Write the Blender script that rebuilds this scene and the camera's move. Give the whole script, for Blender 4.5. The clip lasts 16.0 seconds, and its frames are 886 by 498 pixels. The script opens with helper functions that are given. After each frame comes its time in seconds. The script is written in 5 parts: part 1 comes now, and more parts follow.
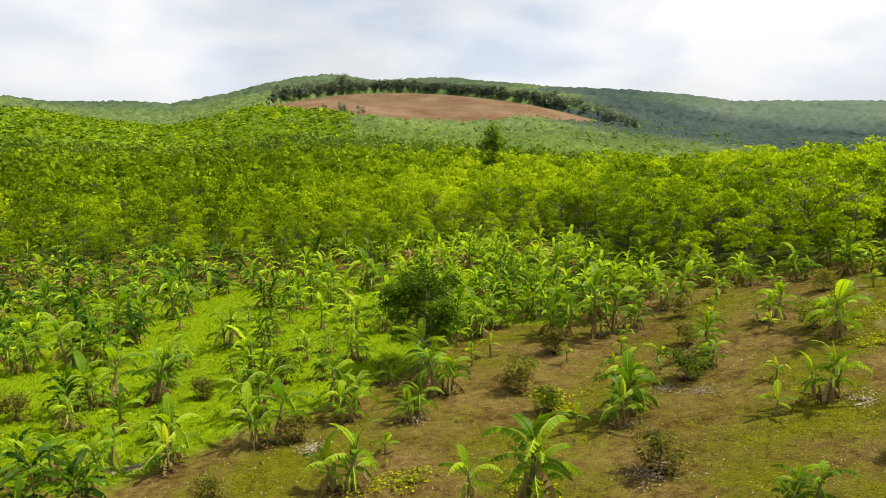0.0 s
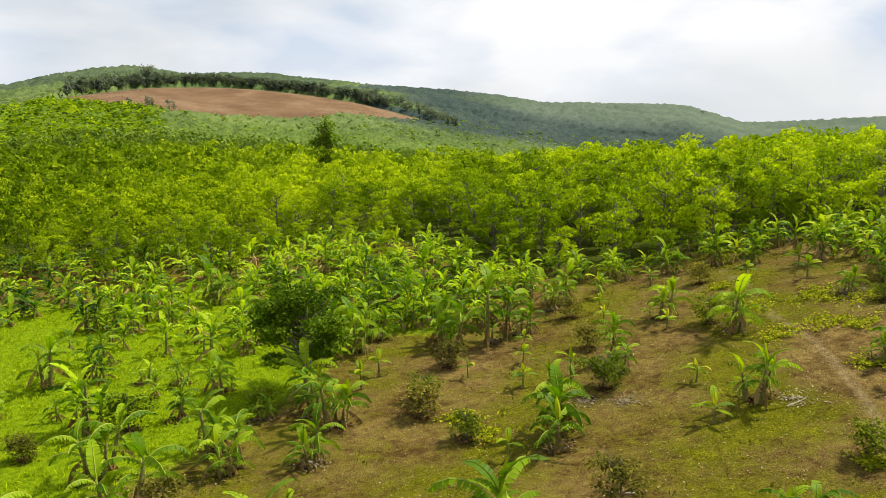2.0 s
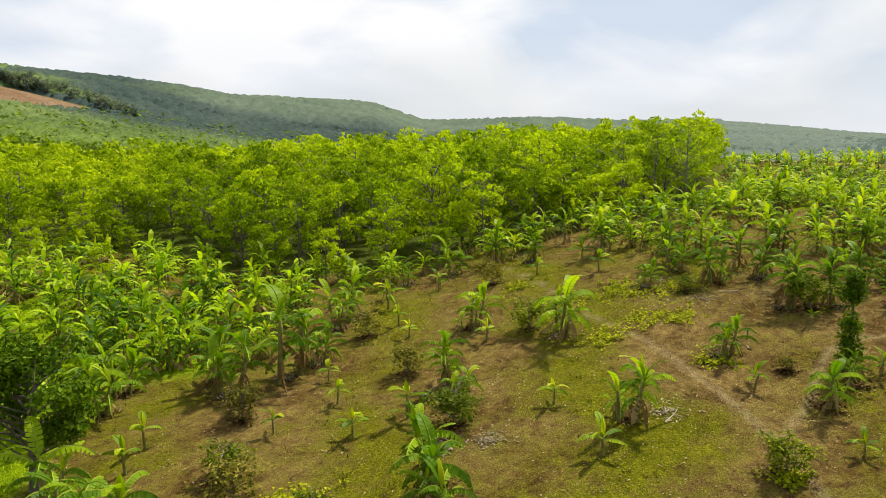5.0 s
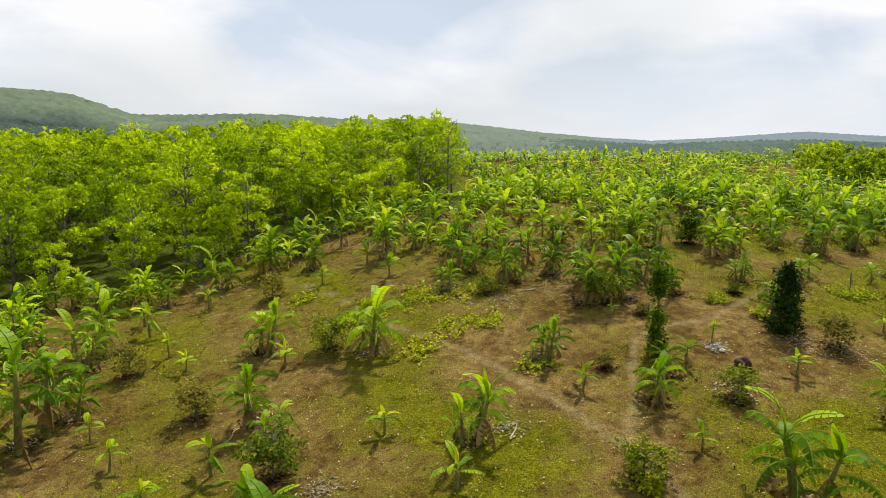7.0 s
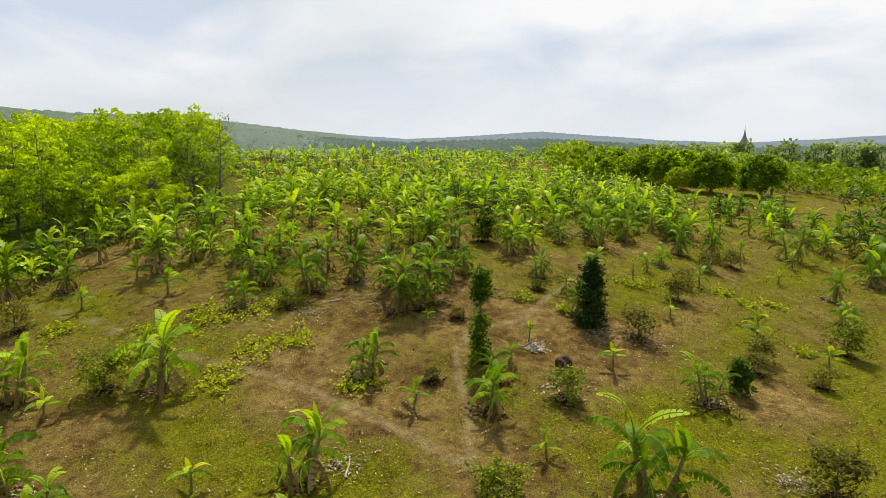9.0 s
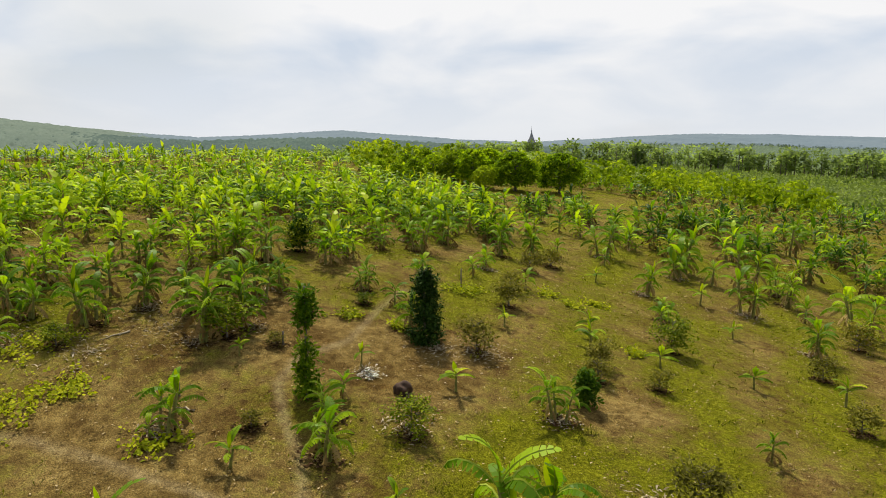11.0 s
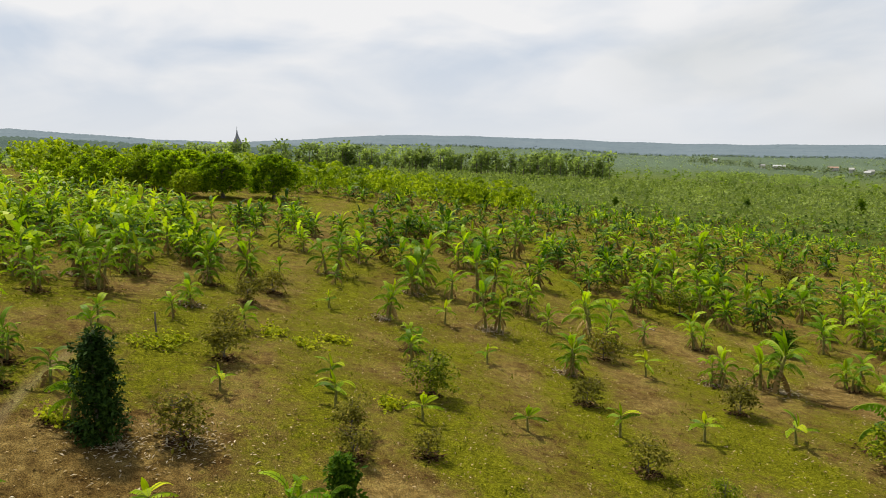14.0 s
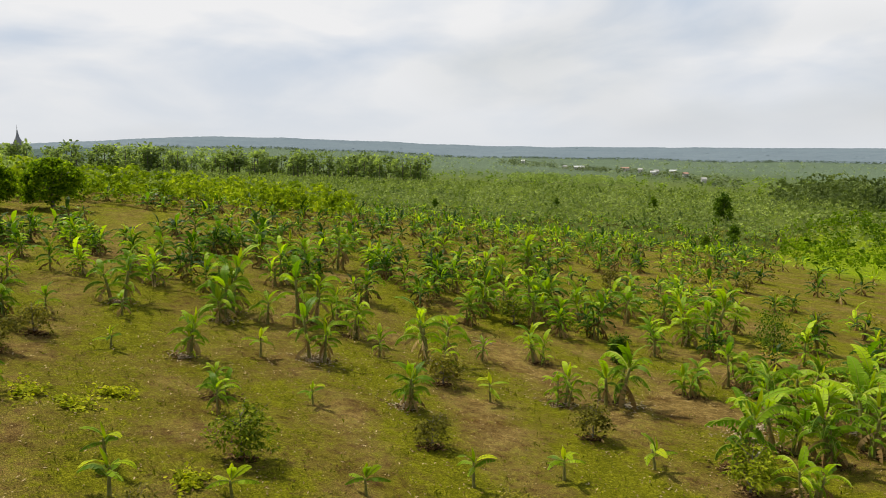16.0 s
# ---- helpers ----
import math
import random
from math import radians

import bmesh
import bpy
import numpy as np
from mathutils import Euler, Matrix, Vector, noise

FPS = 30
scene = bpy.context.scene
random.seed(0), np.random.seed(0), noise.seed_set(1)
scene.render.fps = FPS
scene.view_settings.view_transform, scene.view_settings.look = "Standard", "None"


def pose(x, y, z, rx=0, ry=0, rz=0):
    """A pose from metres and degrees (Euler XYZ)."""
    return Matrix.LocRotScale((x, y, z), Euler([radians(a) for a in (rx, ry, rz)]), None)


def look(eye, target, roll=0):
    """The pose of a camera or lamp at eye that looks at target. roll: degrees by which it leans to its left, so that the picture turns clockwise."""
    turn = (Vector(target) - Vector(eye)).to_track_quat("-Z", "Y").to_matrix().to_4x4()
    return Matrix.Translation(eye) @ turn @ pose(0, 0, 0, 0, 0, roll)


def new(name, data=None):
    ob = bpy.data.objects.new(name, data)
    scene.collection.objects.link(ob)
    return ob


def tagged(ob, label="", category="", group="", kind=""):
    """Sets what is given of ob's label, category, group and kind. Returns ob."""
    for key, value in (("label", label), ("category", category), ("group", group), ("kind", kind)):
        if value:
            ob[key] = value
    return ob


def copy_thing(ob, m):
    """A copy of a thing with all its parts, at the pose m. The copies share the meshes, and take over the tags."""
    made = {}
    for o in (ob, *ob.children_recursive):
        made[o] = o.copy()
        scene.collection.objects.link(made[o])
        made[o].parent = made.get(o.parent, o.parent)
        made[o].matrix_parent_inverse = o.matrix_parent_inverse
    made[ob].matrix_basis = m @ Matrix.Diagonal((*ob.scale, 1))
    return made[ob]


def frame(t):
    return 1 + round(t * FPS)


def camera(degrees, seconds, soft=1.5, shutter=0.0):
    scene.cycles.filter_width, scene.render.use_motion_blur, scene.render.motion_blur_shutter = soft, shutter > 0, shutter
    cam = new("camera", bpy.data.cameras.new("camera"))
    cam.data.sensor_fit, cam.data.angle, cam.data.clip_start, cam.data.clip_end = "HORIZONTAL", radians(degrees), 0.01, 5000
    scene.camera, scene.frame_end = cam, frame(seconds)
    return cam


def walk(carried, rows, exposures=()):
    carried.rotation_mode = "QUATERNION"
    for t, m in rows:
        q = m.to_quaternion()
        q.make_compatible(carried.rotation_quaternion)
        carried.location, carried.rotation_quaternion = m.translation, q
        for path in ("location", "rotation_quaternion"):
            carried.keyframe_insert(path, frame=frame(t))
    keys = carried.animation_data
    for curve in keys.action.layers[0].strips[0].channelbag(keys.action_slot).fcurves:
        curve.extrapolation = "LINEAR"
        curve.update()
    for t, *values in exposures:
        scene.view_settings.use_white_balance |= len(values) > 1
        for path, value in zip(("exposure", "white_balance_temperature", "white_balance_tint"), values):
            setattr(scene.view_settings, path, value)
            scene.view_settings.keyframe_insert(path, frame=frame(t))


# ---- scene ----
cam = camera(64.0, 16.0, soft=0.9)
METRES, EYE, TILT, LEAN, TURN = 40.0, 10.0, -7.3, -0.2, 0.0
ROWS = [
    (0.0, 0.0, 0.0, 0.0, -0.0, 0.0, 0.0),
    (0.5, -0.0219, 0.0311, 0.0027, -3.36, -0.04, 0.47),
    (1.0, -0.043, 0.0655, 0.0056, -7.01, -0.11, 0.96),
    (1.5, -0.0603, 0.0983, 0.0084, -10.41, -0.22, 1.41),
    (2.0, -0.0766, 0.1347, 0.011, -14.3, -0.38, 1.92),
    (2.5, -0.0902, 0.1693, 0.0145, -18.05, -0.59, 2.38),
    (3.0, -0.1023, 0.2078, 0.0189, -22.18, -0.85, 2.88),
    (5.5, -0.1207, 0.3927, 0.0406, -43.74, -2.7, 5.0),
    (6.0, -0.1169, 0.426, 0.0455, -49.23, -3.24, 5.44),
    (6.5, -0.1122, 0.4537, 0.0483, -54.82, -3.8, 5.85),
    (7.0, -0.1049, 0.4805, 0.0513, -60.72, -4.45, 6.21),
    (7.5, -0.0964, 0.5022, 0.0541, -65.98, -5.09, 6.5),
    (8.0, -0.0845, 0.5223, 0.0567, -70.9, -5.7, 6.68),
    (8.5, -0.0717, 0.5383, 0.0585, -75.37, -6.26, 6.83),
    (9.0, -0.0558, 0.5528, 0.0608, -80.1, -6.86, 6.94),
    (11.5, 0.0644, 0.5795, 0.0648, -99.95, -9.39, 6.95),
    (12.0, 0.0969, 0.576, 0.0648, -103.98, -9.87, 6.86),
    (12.5, 0.1267, 0.5712, 0.0646, -108.0, -10.33, 6.73),
    (13.0, 0.1577, 0.5633, 0.0638, -111.9, -10.76, 6.57),
    (13.5, 0.186, 0.554, 0.0626, -115.38, -11.15, 6.43),
    (14.0, 0.2157, 0.5416, 0.061, -119.29, -11.57, 6.2),
    (14.5, 0.2414, 0.5284, 0.0592, -123.05, -11.93, 5.96),
    (15.0, 0.2685, 0.5123, 0.0568, -127.03, -12.29, 5.67),
    (15.5, 0.2915, 0.4966, 0.0554, -130.36, -12.58, 5.43),
    (16.0, 0.3151, 0.4785, 0.0526, -133.88, -12.85, 5.14),
]
walk(cam, [(t, pose(0, 0, EYE, TILT, LEAN, TURN) @ pose(METRES * x, METRES * y, METRES * z, 90 + pitch, roll, yaw)) for t, x, y, z, yaw, pitch, roll in ROWS],
     exposures=[(0, 0.13), (6, 0.12), (9, 0.05), (12, -0.02), (16, -0.09)])

# ---- world, sun and exposure ----
SUN_AZ, SUN_EL = radians(82.0), radians(58.0)   # azimuth clockwise from +y
sun_dir = Vector((math.sin(SUN_AZ) * math.cos(SUN_EL), math.cos(SUN_AZ) * math.cos(SUN_EL), math.sin(SUN_EL)))
sun_data = bpy.data.lights.new("sun", "SUN")
sun_data.energy, sun_data.angle, sun_data.color = 5.7, radians(4.0), (1.0, 0.93, 0.76)
sun = new("sun", sun_data)
sun.matrix_world = look(sun_dir * 100, (0, 0, 0))

world = bpy.data.worlds.new("world")
scene.world = world
world.use_nodes = True
wt = world.node_tree
wt.nodes.clear()


def wnode(kind, **kw):
    n = wt.nodes.new(kind)
    for k, v in kw.items():
        n.inputs[k.replace("_", " ")].default_value = v
    return n


sky = wt.nodes.new("ShaderNodeTexSky")
sky.sky_type, sky.sun_disc = "NISHITA", False
sky.sun_elevation, sky.sun_rotation = SUN_EL, SUN_AZ
sky.air_density, sky.dust_density = 1.2, 2.5
wco = wt.nodes.new("ShaderNodeTexCoord")
wsep = wt.nodes.new("ShaderNodeSeparateXYZ")
wt.links.new(wco.outputs["Generated"], wsep.inputs[0])
# clouds lie on a flat layer: divide by the height of the direction
wz = wnode("ShaderNodeMath"); wz.operation = "ADD"; wz.inputs[1].default_value = 0.30
wt.links.new(wsep.outputs["Z"], wz.inputs[0])
wmax = wnode("ShaderNodeMath"); wmax.operation = "MAXIMUM"; wmax.inputs[1].default_value = 0.2
wt.links.new(wz.outputs[0], wmax.inputs[0])
wdiv = wt.nodes.new("ShaderNodeVectorMath"); wdiv.operation = "DIVIDE"
wcomb = wt.nodes.new("ShaderNodeCombineXYZ")
for k in "XYZ":
    wt.links.new(wmax.outputs[0], wcomb.inputs[k])
wt.links.new(wco.outputs["Generated"], wdiv.inputs[0])
wt.links.new(wcomb.outputs[0], wdiv.inputs[1])
wn1 = wnode("ShaderNodeTexNoise", Scale=1.7, Detail=5.0, Roughness=0.46, Distortion=0.3)
wn2 = wnode("ShaderNodeTexNoise", Scale=0.55, Detail=3.0, Roughness=0.5)
wt.links.new(wdiv.outputs[0], wn1.inputs["Vector"])
wt.links.new(wdiv.outputs[0], wn2.inputs["Vector"])
wr1 = wt.nodes.new("ShaderNodeValToRGB")
wr1.color_ramp.elements[0].position, wr1.color_ramp.elements[0].color = 0.37, (0.72, 0.815, 0.95, 1)
wr1.color_ramp.elements[1].position, wr1.color_ramp.elements[1].color = 0.57, (1.09, 1.09, 1.10, 1)
wt.links.new(wn1.outputs[0], wr1.inputs[0])
wr2 = wt.nodes.new("ShaderNodeValToRGB")
wr2.color_ramp.elements[0].position, wr2.color_ramp.elements[0].color = 0.38, (0.38, 0.38, 0.38, 1)
wr2.color_ramp.elements[1].position, wr2.color_ramp.elements[1].color = 0.57, (1, 1, 1, 1)
wt.links.new(wn2.outputs[0], wr2.inputs[0])
wsky = wnode("ShaderNodeVectorMath"); wsky.operation = "SCALE"; wsky.inputs["Scale"].default_value = 0.10
wt.links.new(sky.outputs[0], wsky.inputs[0])
wmix = wt.nodes.new("ShaderNodeMix"); wmix.data_type = "RGBA"
wt.links.new(wr2.outputs[0], wmix.inputs["Factor"])
wt.links.new(wsky.outputs[0], wmix.inputs[6])
wt.links.new(wr1.outputs[0], wmix.inputs[7])
whz = wt.nodes.new("ShaderNodeMapRange")
whz.inputs["From Min"].default_value, whz.inputs["From Max"].default_value = 0.0, 0.16
wt.links.new(wsep.outputs["Z"], whz.inputs["Value"])
wlow = wt.nodes.new("ShaderNodeMix"); wlow.data_type = "RGBA"
wlow.inputs[6].default_value = (0.93, 0.96, 1.0, 1)
wt.links.new(whz.outputs[0], wlow.inputs["Factor"])
wt.links.new(wmix.outputs[2], wlow.inputs[7])
wbg = wnode("ShaderNodeBackground", Strength=0.84)
wout = wt.nodes.new("ShaderNodeOutputWorld")
wt.links.new(wlow.outputs[2], wbg.inputs[0])
wt.links.new(wbg.outputs[0], wout.inputs[0])


# ---- materials ----
def material(name, rough=0.8):
    m = bpy.data.materials.new(name)
    m.use_nodes = True
    t = m.node_tree
    b = t.nodes["Principled BSDF"]
    b.inputs["Roughness"].default_value = rough
    return m, t, b


def noise_node(t, scale, detail=4.0, rough=0.6, space="Object"):
    co = t.nodes.new("ShaderNodeTexCoord") if space == "Object" else t.nodes.new("ShaderNodeNewGeometry")
    n = t.nodes.new("ShaderNodeTexNoise")
    n.inputs["Scale"].default_value, n.inputs["Detail"].default_value, n.inputs["Roughness"].default_value = scale, detail, rough
    t.links.new(co.outputs["Object" if space == "Object" else "Position"], n.inputs["Vector"])
    return n.outputs[0]


def ramp(t, fac, stops):
    r = t.nodes.new("ShaderNodeValToRGB")
    e = r.color_ramp.elements
    while len(e) < len(stops):
        e.new(0.5)
    for el, (p, c) in zip(e, stops):
        el.position, el.color = p, (*c, 1)
    t.links.new(fac, r.inputs[0])
    return r.outputs[0]


def mix(t, fac, a, b, kind="MIX"):
    n = t.nodes.new("ShaderNodeMix")
    n.data_type, n.blend_type = "RGBA", kind
    for slot, v in ((0, fac), (6, a), (7, b)):
        if isinstance(v, (int, float)):
            n.inputs[slot].default_value = v
        elif isinstance(v, tuple):
            n.inputs[slot].default_value = (*v, 1)
        else:
            t.links.new(v, n.inputs[slot])
    return n.outputs[2]


def math_node(t, op, a, b=0.0, clamp=False):
    n = t.nodes.new("ShaderNodeMath")
    n.operation, n.use_clamp = op, clamp
    for i, v in enumerate((a, b)):
        if isinstance(v, (int, float)):
            n.inputs[i].default_value = v
        else:
            t.links.new(v, n.inputs[i])
    return n.outputs[0]


def bump(t, b, height, strength, dist):
    n = t.nodes.new("ShaderNodeBump")
    n.inputs["Strength"].default_value, n.inputs["Distance"].default_value = strength, dist
    t.links.new(height, n.inputs["Height"])
    t.links.new(n.outputs[0], b.inputs["Normal"])


def foliage(name, dark, mid, light, glow=0.35, rough=0.5, big=0.08, leaf=0.75, shine=0.05):
    """Leaves: colour varies by leaf, by plant and in wide patches; light passes through the blade."""
    m, t, b = material(name, rough)
    info = t.nodes.new("ShaderNodeObjectInfo").outputs["Random"]
    geo = t.nodes.new("ShaderNodeNewGeometry")
    per = geo.outputs["Random Per Island"]
    patch = noise_node(t, big, 3.0, 0.6, "World")
    f = math_node(t, "ADD", math_node(t, "MULTIPLY", per, leaf), math_node(t, "MULTIPLY", info, 0.5))
    f = math_node(t, "ADD", f, math_node(t, "MULTIPLY", math_node(t, "SUBTRACT", patch, 0.5), 1.2))
    tint = t.nodes.new("ShaderNodeAttribute"); tint.attribute_name = "tint"
    f = math_node(t, "ADD", math_node(t, "ADD", f, tint.outputs["Fac"]), 0.25 - leaf / 2, True)
    dark, mid = tuple(c * 0.66 for c in dark), tuple(c * 0.82 for c in mid)
    col = ramp(t, f, [(0.0, dark), (0.5, mid), (1.0, light)])
    t.links.new(col, b.inputs["Base Color"])
    b.inputs["Specular IOR Level"].default_value = shine
    tr = t.nodes.new("ShaderNodeBsdfTranslucent")
    t.links.new(mix(t, 1.0, col, (1.25, 1.35, 0.5), "MULTIPLY"), tr.inputs[0])
    mx = t.nodes.new("ShaderNodeMixShader")
    mx.inputs[0].default_value = glow
    out = t.nodes["Material Output"]
    t.links.new(b.outputs[0], mx.inputs[1])
    t.links.new(tr.outputs[0], mx.inputs[2])
    t.links.new(mx.outputs[0], out.inputs[0])
    return m


def bark(name, dark, light, scale=6.0):
    m, t, b = material(name, 0.9)
    n = noise_node(t, scale, 6.0, 0.65)
    t.links.new(ramp(t, n, [(0.3, dark), (0.7, light)]), b.inputs["Base Color"])
    bump(t, b, n, 0.6, 0.03)
    return m


M_BANANA = foliage("banana_leaf", (0.030, 0.085, 0.002), (0.140, 0.275, 0.004), (0.43, 0.56, 0.008), 0.42, 0.5, 0.08, 1.0, 0.13)
M_BANANA_LUSH = foliage("lush_banana_leaf", (0.030, 0.095, 0.002), (0.140, 0.265, 0.004), (0.42, 0.55, 0.009), 0.44, 0.5, 0.08, 1.0, 0.12)
M_BANANA_MID = foliage("half_grown_banana_leaf", (0.08, 0.18, 0.003), (0.21, 0.34, 0.006), (0.44, 0.52, 0.012), 0.38, 0.5, 0.08, 0.75, 0.10)
M_BANANA_PALE = foliage("young_banana_leaf", (0.16, 0.28, 0.003), (0.34, 0.43, 0.006), (0.58, 0.58, 0.018), 0.32, 0.55)
M_RIB = foliage("leaf_rib", (0.19, 0.27, 0.02), (0.28, 0.36, 0.03), (0.38, 0.44, 0.06), 0.1, 0.5, 0.08, 0.5, 0.1)
M_DEAD = foliage("dead_leaf", (0.12, 0.070, 0.022), (0.27, 0.17, 0.06), (0.44, 0.32, 0.14), 0.15, 0.9)
M_STEM = bark("banana_stem", (0.085, 0.075, 0.012), (0.24, 0.24, 0.05), 5.0)
M_BARK = bark("tree_bark", (0.05, 0.04, 0.03), (0.20, 0.17, 0.13), 3.0)
M_RUBBER = foliage("rubber_leaf", (0.12, 0.205, 0.003), (0.285, 0.40, 0.005), (0.52, 0.59, 0.009), 0.54, 0.6, 0.12, 0.65)
M_NEARWOOD = foliage("near_wood_leaf", (0.10, 0.175, 0.003), (0.26, 0.37, 0.006), (0.48, 0.55, 0.010), 0.44, 0.7, 0.14, 0.55)
M_WOOD = foliage("wood_leaf", (0.13, 0.215, 0.004), (0.27, 0.375, 0.007), (0.46, 0.53, 0.012), 0.38, 0.7, 0.14, 0.5)
# Greyer than the near leaves: distance haze is put into the colour.
M_FOREST = foliage("hazy_plantation_leaf", (0.105, 0.180, 0.020), (0.18, 0.265, 0.030), (0.26, 0.34, 0.042), 0.3, 0.7, 0.05, 0.25)
# Haze-blue is painted into the crest leaves.
M_CREST = foliage("hazy_crest_leaf", (0.150, 0.185, 0.150), (0.190, 0.228, 0.178), (0.230, 0.270, 0.20), 0.3, 0.9, 0.012, 0.2)
# Scrub leaves lightened and greyed to hold some distance haze.
M_SCRUB = foliage("scrub_leaf", (0.085, 0.122, 0.045), (0.130, 0.172, 0.058), (0.18, 0.225, 0.070), 0.35, 0.8, 0.05, 0.2)


def canopy_material(name, dark, mid, light, grain=0.16, other=None, relief=2.5):
    """Closed woods seen from afar: crowns of many shades; other woods and painted haze mix in by vertex colour."""
    m, t, b = material(name, 1.0)
    n = noise_node(t, grain, 5.0, 0.7, "World")
    w = noise_node(t, 0.011, 4.0, 0.6, "World")
    f = math_node(t, "ADD", n, math_node(t, "MULTIPLY", math_node(t, "SUBTRACT", w, 0.5), 0.8))
    col = ramp(t, f, [(0.3, dark), (0.5, mid), (0.7, light)])
    if other:
        kind = t.nodes.new("ShaderNodeVertexColor"); kind.layer_name = "kinds_and_haze"
        sep = t.nodes.new("ShaderNodeSeparateColor")
        t.links.new(kind.outputs["Color"], sep.inputs[0])
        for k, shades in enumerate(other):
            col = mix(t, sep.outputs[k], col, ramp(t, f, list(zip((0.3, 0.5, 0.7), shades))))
    t.links.new(col, b.inputs["Base Color"])
    b.inputs["Specular IOR Level"].default_value = 0.05
    bump(t, b, noise_node(t, grain * 3, 4.0, 0.7, "World"), 1.0, relief)
    return m


# Base shades are greyed for haze; the last list is painted haze itself.
C_HILL = canopy_material("hazy_hill_canopy", (0.056, 0.088, 0.028), (0.100, 0.146, 0.045), (0.150, 0.200, 0.064), 0.16,
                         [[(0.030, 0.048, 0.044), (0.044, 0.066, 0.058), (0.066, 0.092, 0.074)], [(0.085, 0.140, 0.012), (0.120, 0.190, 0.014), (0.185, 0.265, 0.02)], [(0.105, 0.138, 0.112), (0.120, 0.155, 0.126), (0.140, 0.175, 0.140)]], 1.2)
# Blue-grey of distance haze is painted into both far canopy colours.
C_BAND = canopy_material("hazy_band_canopy", (0.046, 0.072, 0.064), (0.060, 0.090, 0.078), (0.080, 0.112, 0.094), 0.08, None, 1.0)
C_FAR = canopy_material("hazy_far_canopy", (0.108, 0.142, 0.172), (0.120, 0.156, 0.186), (0.134, 0.170, 0.198), 0.05, None, 0.2)
# Pale grey-green leaves with the valley's haze painted into them.
M_RIDGEWOOD = foliage("hazy_ridge_leaf", (0.20, 0.26, 0.17), (0.24, 0.30, 0.19), (0.28, 0.34, 0.21), 0.4, 0.9, 0.006, 0.1)
M_BELT = foliage("belt_tree_leaf", (0.15, 0.235, 0.008), (0.27, 0.36, 0.012), (0.41, 0.47, 0.018), 0.42, 0.6, 0.05)
M_GREYPALM = foliage("grey_palm_leaf", (0.10, 0.150, 0.040), (0.195, 0.255, 0.065), (0.28, 0.34, 0.09), 0.3, 0.8, 0.04, 0.3)
M_DARKTREE = foliage("dark_tree_leaf", (0.020, 0.060, 0.004), (0.050, 0.110, 0.006), (0.12, 0.20, 0.01), 0.3, 0.6)
M_BROADTREE = foliage("broad_tree_leaf", (0.038, 0.092, 0.004), (0.098, 0.175, 0.006), (0.20, 0.29, 0.011), 0.3, 0.6)
M_VINE = foliage("dark_vine_leaf", (0.012, 0.035, 0.006), (0.028, 0.062, 0.010), (0.06, 0.11, 0.014), 0.15, 0.6, 0.08, 0.75, 0.05)
M_POSTVINE = foliage("post_vine_leaf", (0.055, 0.12, 0.004), (0.14, 0.235, 0.006), (0.34, 0.42, 0.012), 0.4, 0.6)
M_SHRUB = foliage("shrub_leaf", (0.050, 0.090, 0.004), (0.13, 0.18, 0.006), (0.27, 0.30, 0.012), 0.3, 0.6)
M_DRYSHRUB = foliage("dry_shrub_leaf", (0.09, 0.085, 0.012), (0.18, 0.17, 0.022), (0.32, 0.27, 0.04), 0.3, 0.7)
M_WEED = foliage("weed_leaf", (0.15, 0.20, 0.004), (0.30, 0.34, 0.007), (0.48, 0.47, 0.013), 0.35, 0.65)
M_LIME = foliage("lime_grass", (0.12, 0.21, 0.001), (0.245, 0.35, 0.002), (0.39, 0.47, 0.004), 0.3, 0.7, 0.3)
M_GRASS = foliage("field_grass", (0.065, 0.085, 0.003), (0.15, 0.165, 0.005), (0.27, 0.265, 0.010), 0.25, 0.8)


# ---- the lie of the land ----
LAND = [-0.8, 4.0, -2.49, 0.37, 0.35, 8.86, 1.26, -3.86, -0.16, 0.44, 0.33, 0.58, -1.71, 0.23, -0.33]
KNOLLS = {-8: (0.2, 0.3, 0.5, -0.2, 0.4, -0.7), 8: (0.3, 0.2, 0.7, -0.6, -0.5, 0.6), 24: (0.3, 0.2, 0.1, 0.6, 0.0, -0.8),
          40: (-0.7, -0.7, -0.5, 1.4, 2.1, 0.0), 56: (0.2, 0.8, 0.5, 0.4, 0.4, -0.1)}
CX, CY = 10.0, 20.0     # centre of the walk
# azimuth, rise of the skyline, distance of its crest, level of the land before it
RIDGES = [(-60, .050, 700, 0), (-32, .068, 820, 1), (-22, .058, 880, 1), (-15, .088, 900, 5), (-10, .102, 950, 5), (0, .100, 1000, 4),
          (6, .096, 1000, 2), (14, .085, 1100, 0), (22, .068, 1200, -2), (33, .060, 1300, -4), (37, .042, 1500, -4), (56, .040, 1500, -4), (60, .038, 1500, -4),
          (68, .026, 1600, -3), (77, .016, 1700, -3), (88, .026, 1900, -2), (97, .016, 1900, 0), (103, .012, 1900, 2), (113, .022, 2000, 0), (121, .022, 2100, -2),
          (138, .011, 2300, -6), (166, .007, 2500, -11), (200, .02, 1500, -14), (260, .04, 1000, -10), (300, .050, 700, 0)]


def smooth(a, b, v):
    s = np.clip((v - a) / (b - a), 0, 1)
    return s * s * (3 - 2 * s)


def land_near(x, y):
    u, v = (x - 25) / 100, (y - 20) / 100
    z, k = np.zeros_like(x), 0
    for i in range(5):
        for j in range(5 - i):
            z = z + LAND[k] * u ** i * v ** j
            k += 1
    for gx, col in KNOLLS.items():
        for gy, h in zip((-22, -6, 10, 26, 42, 58), col):
            z = z + h * np.exp(-((x - gx) ** 2 + (y - gy) ** 2) / 450)
    return z


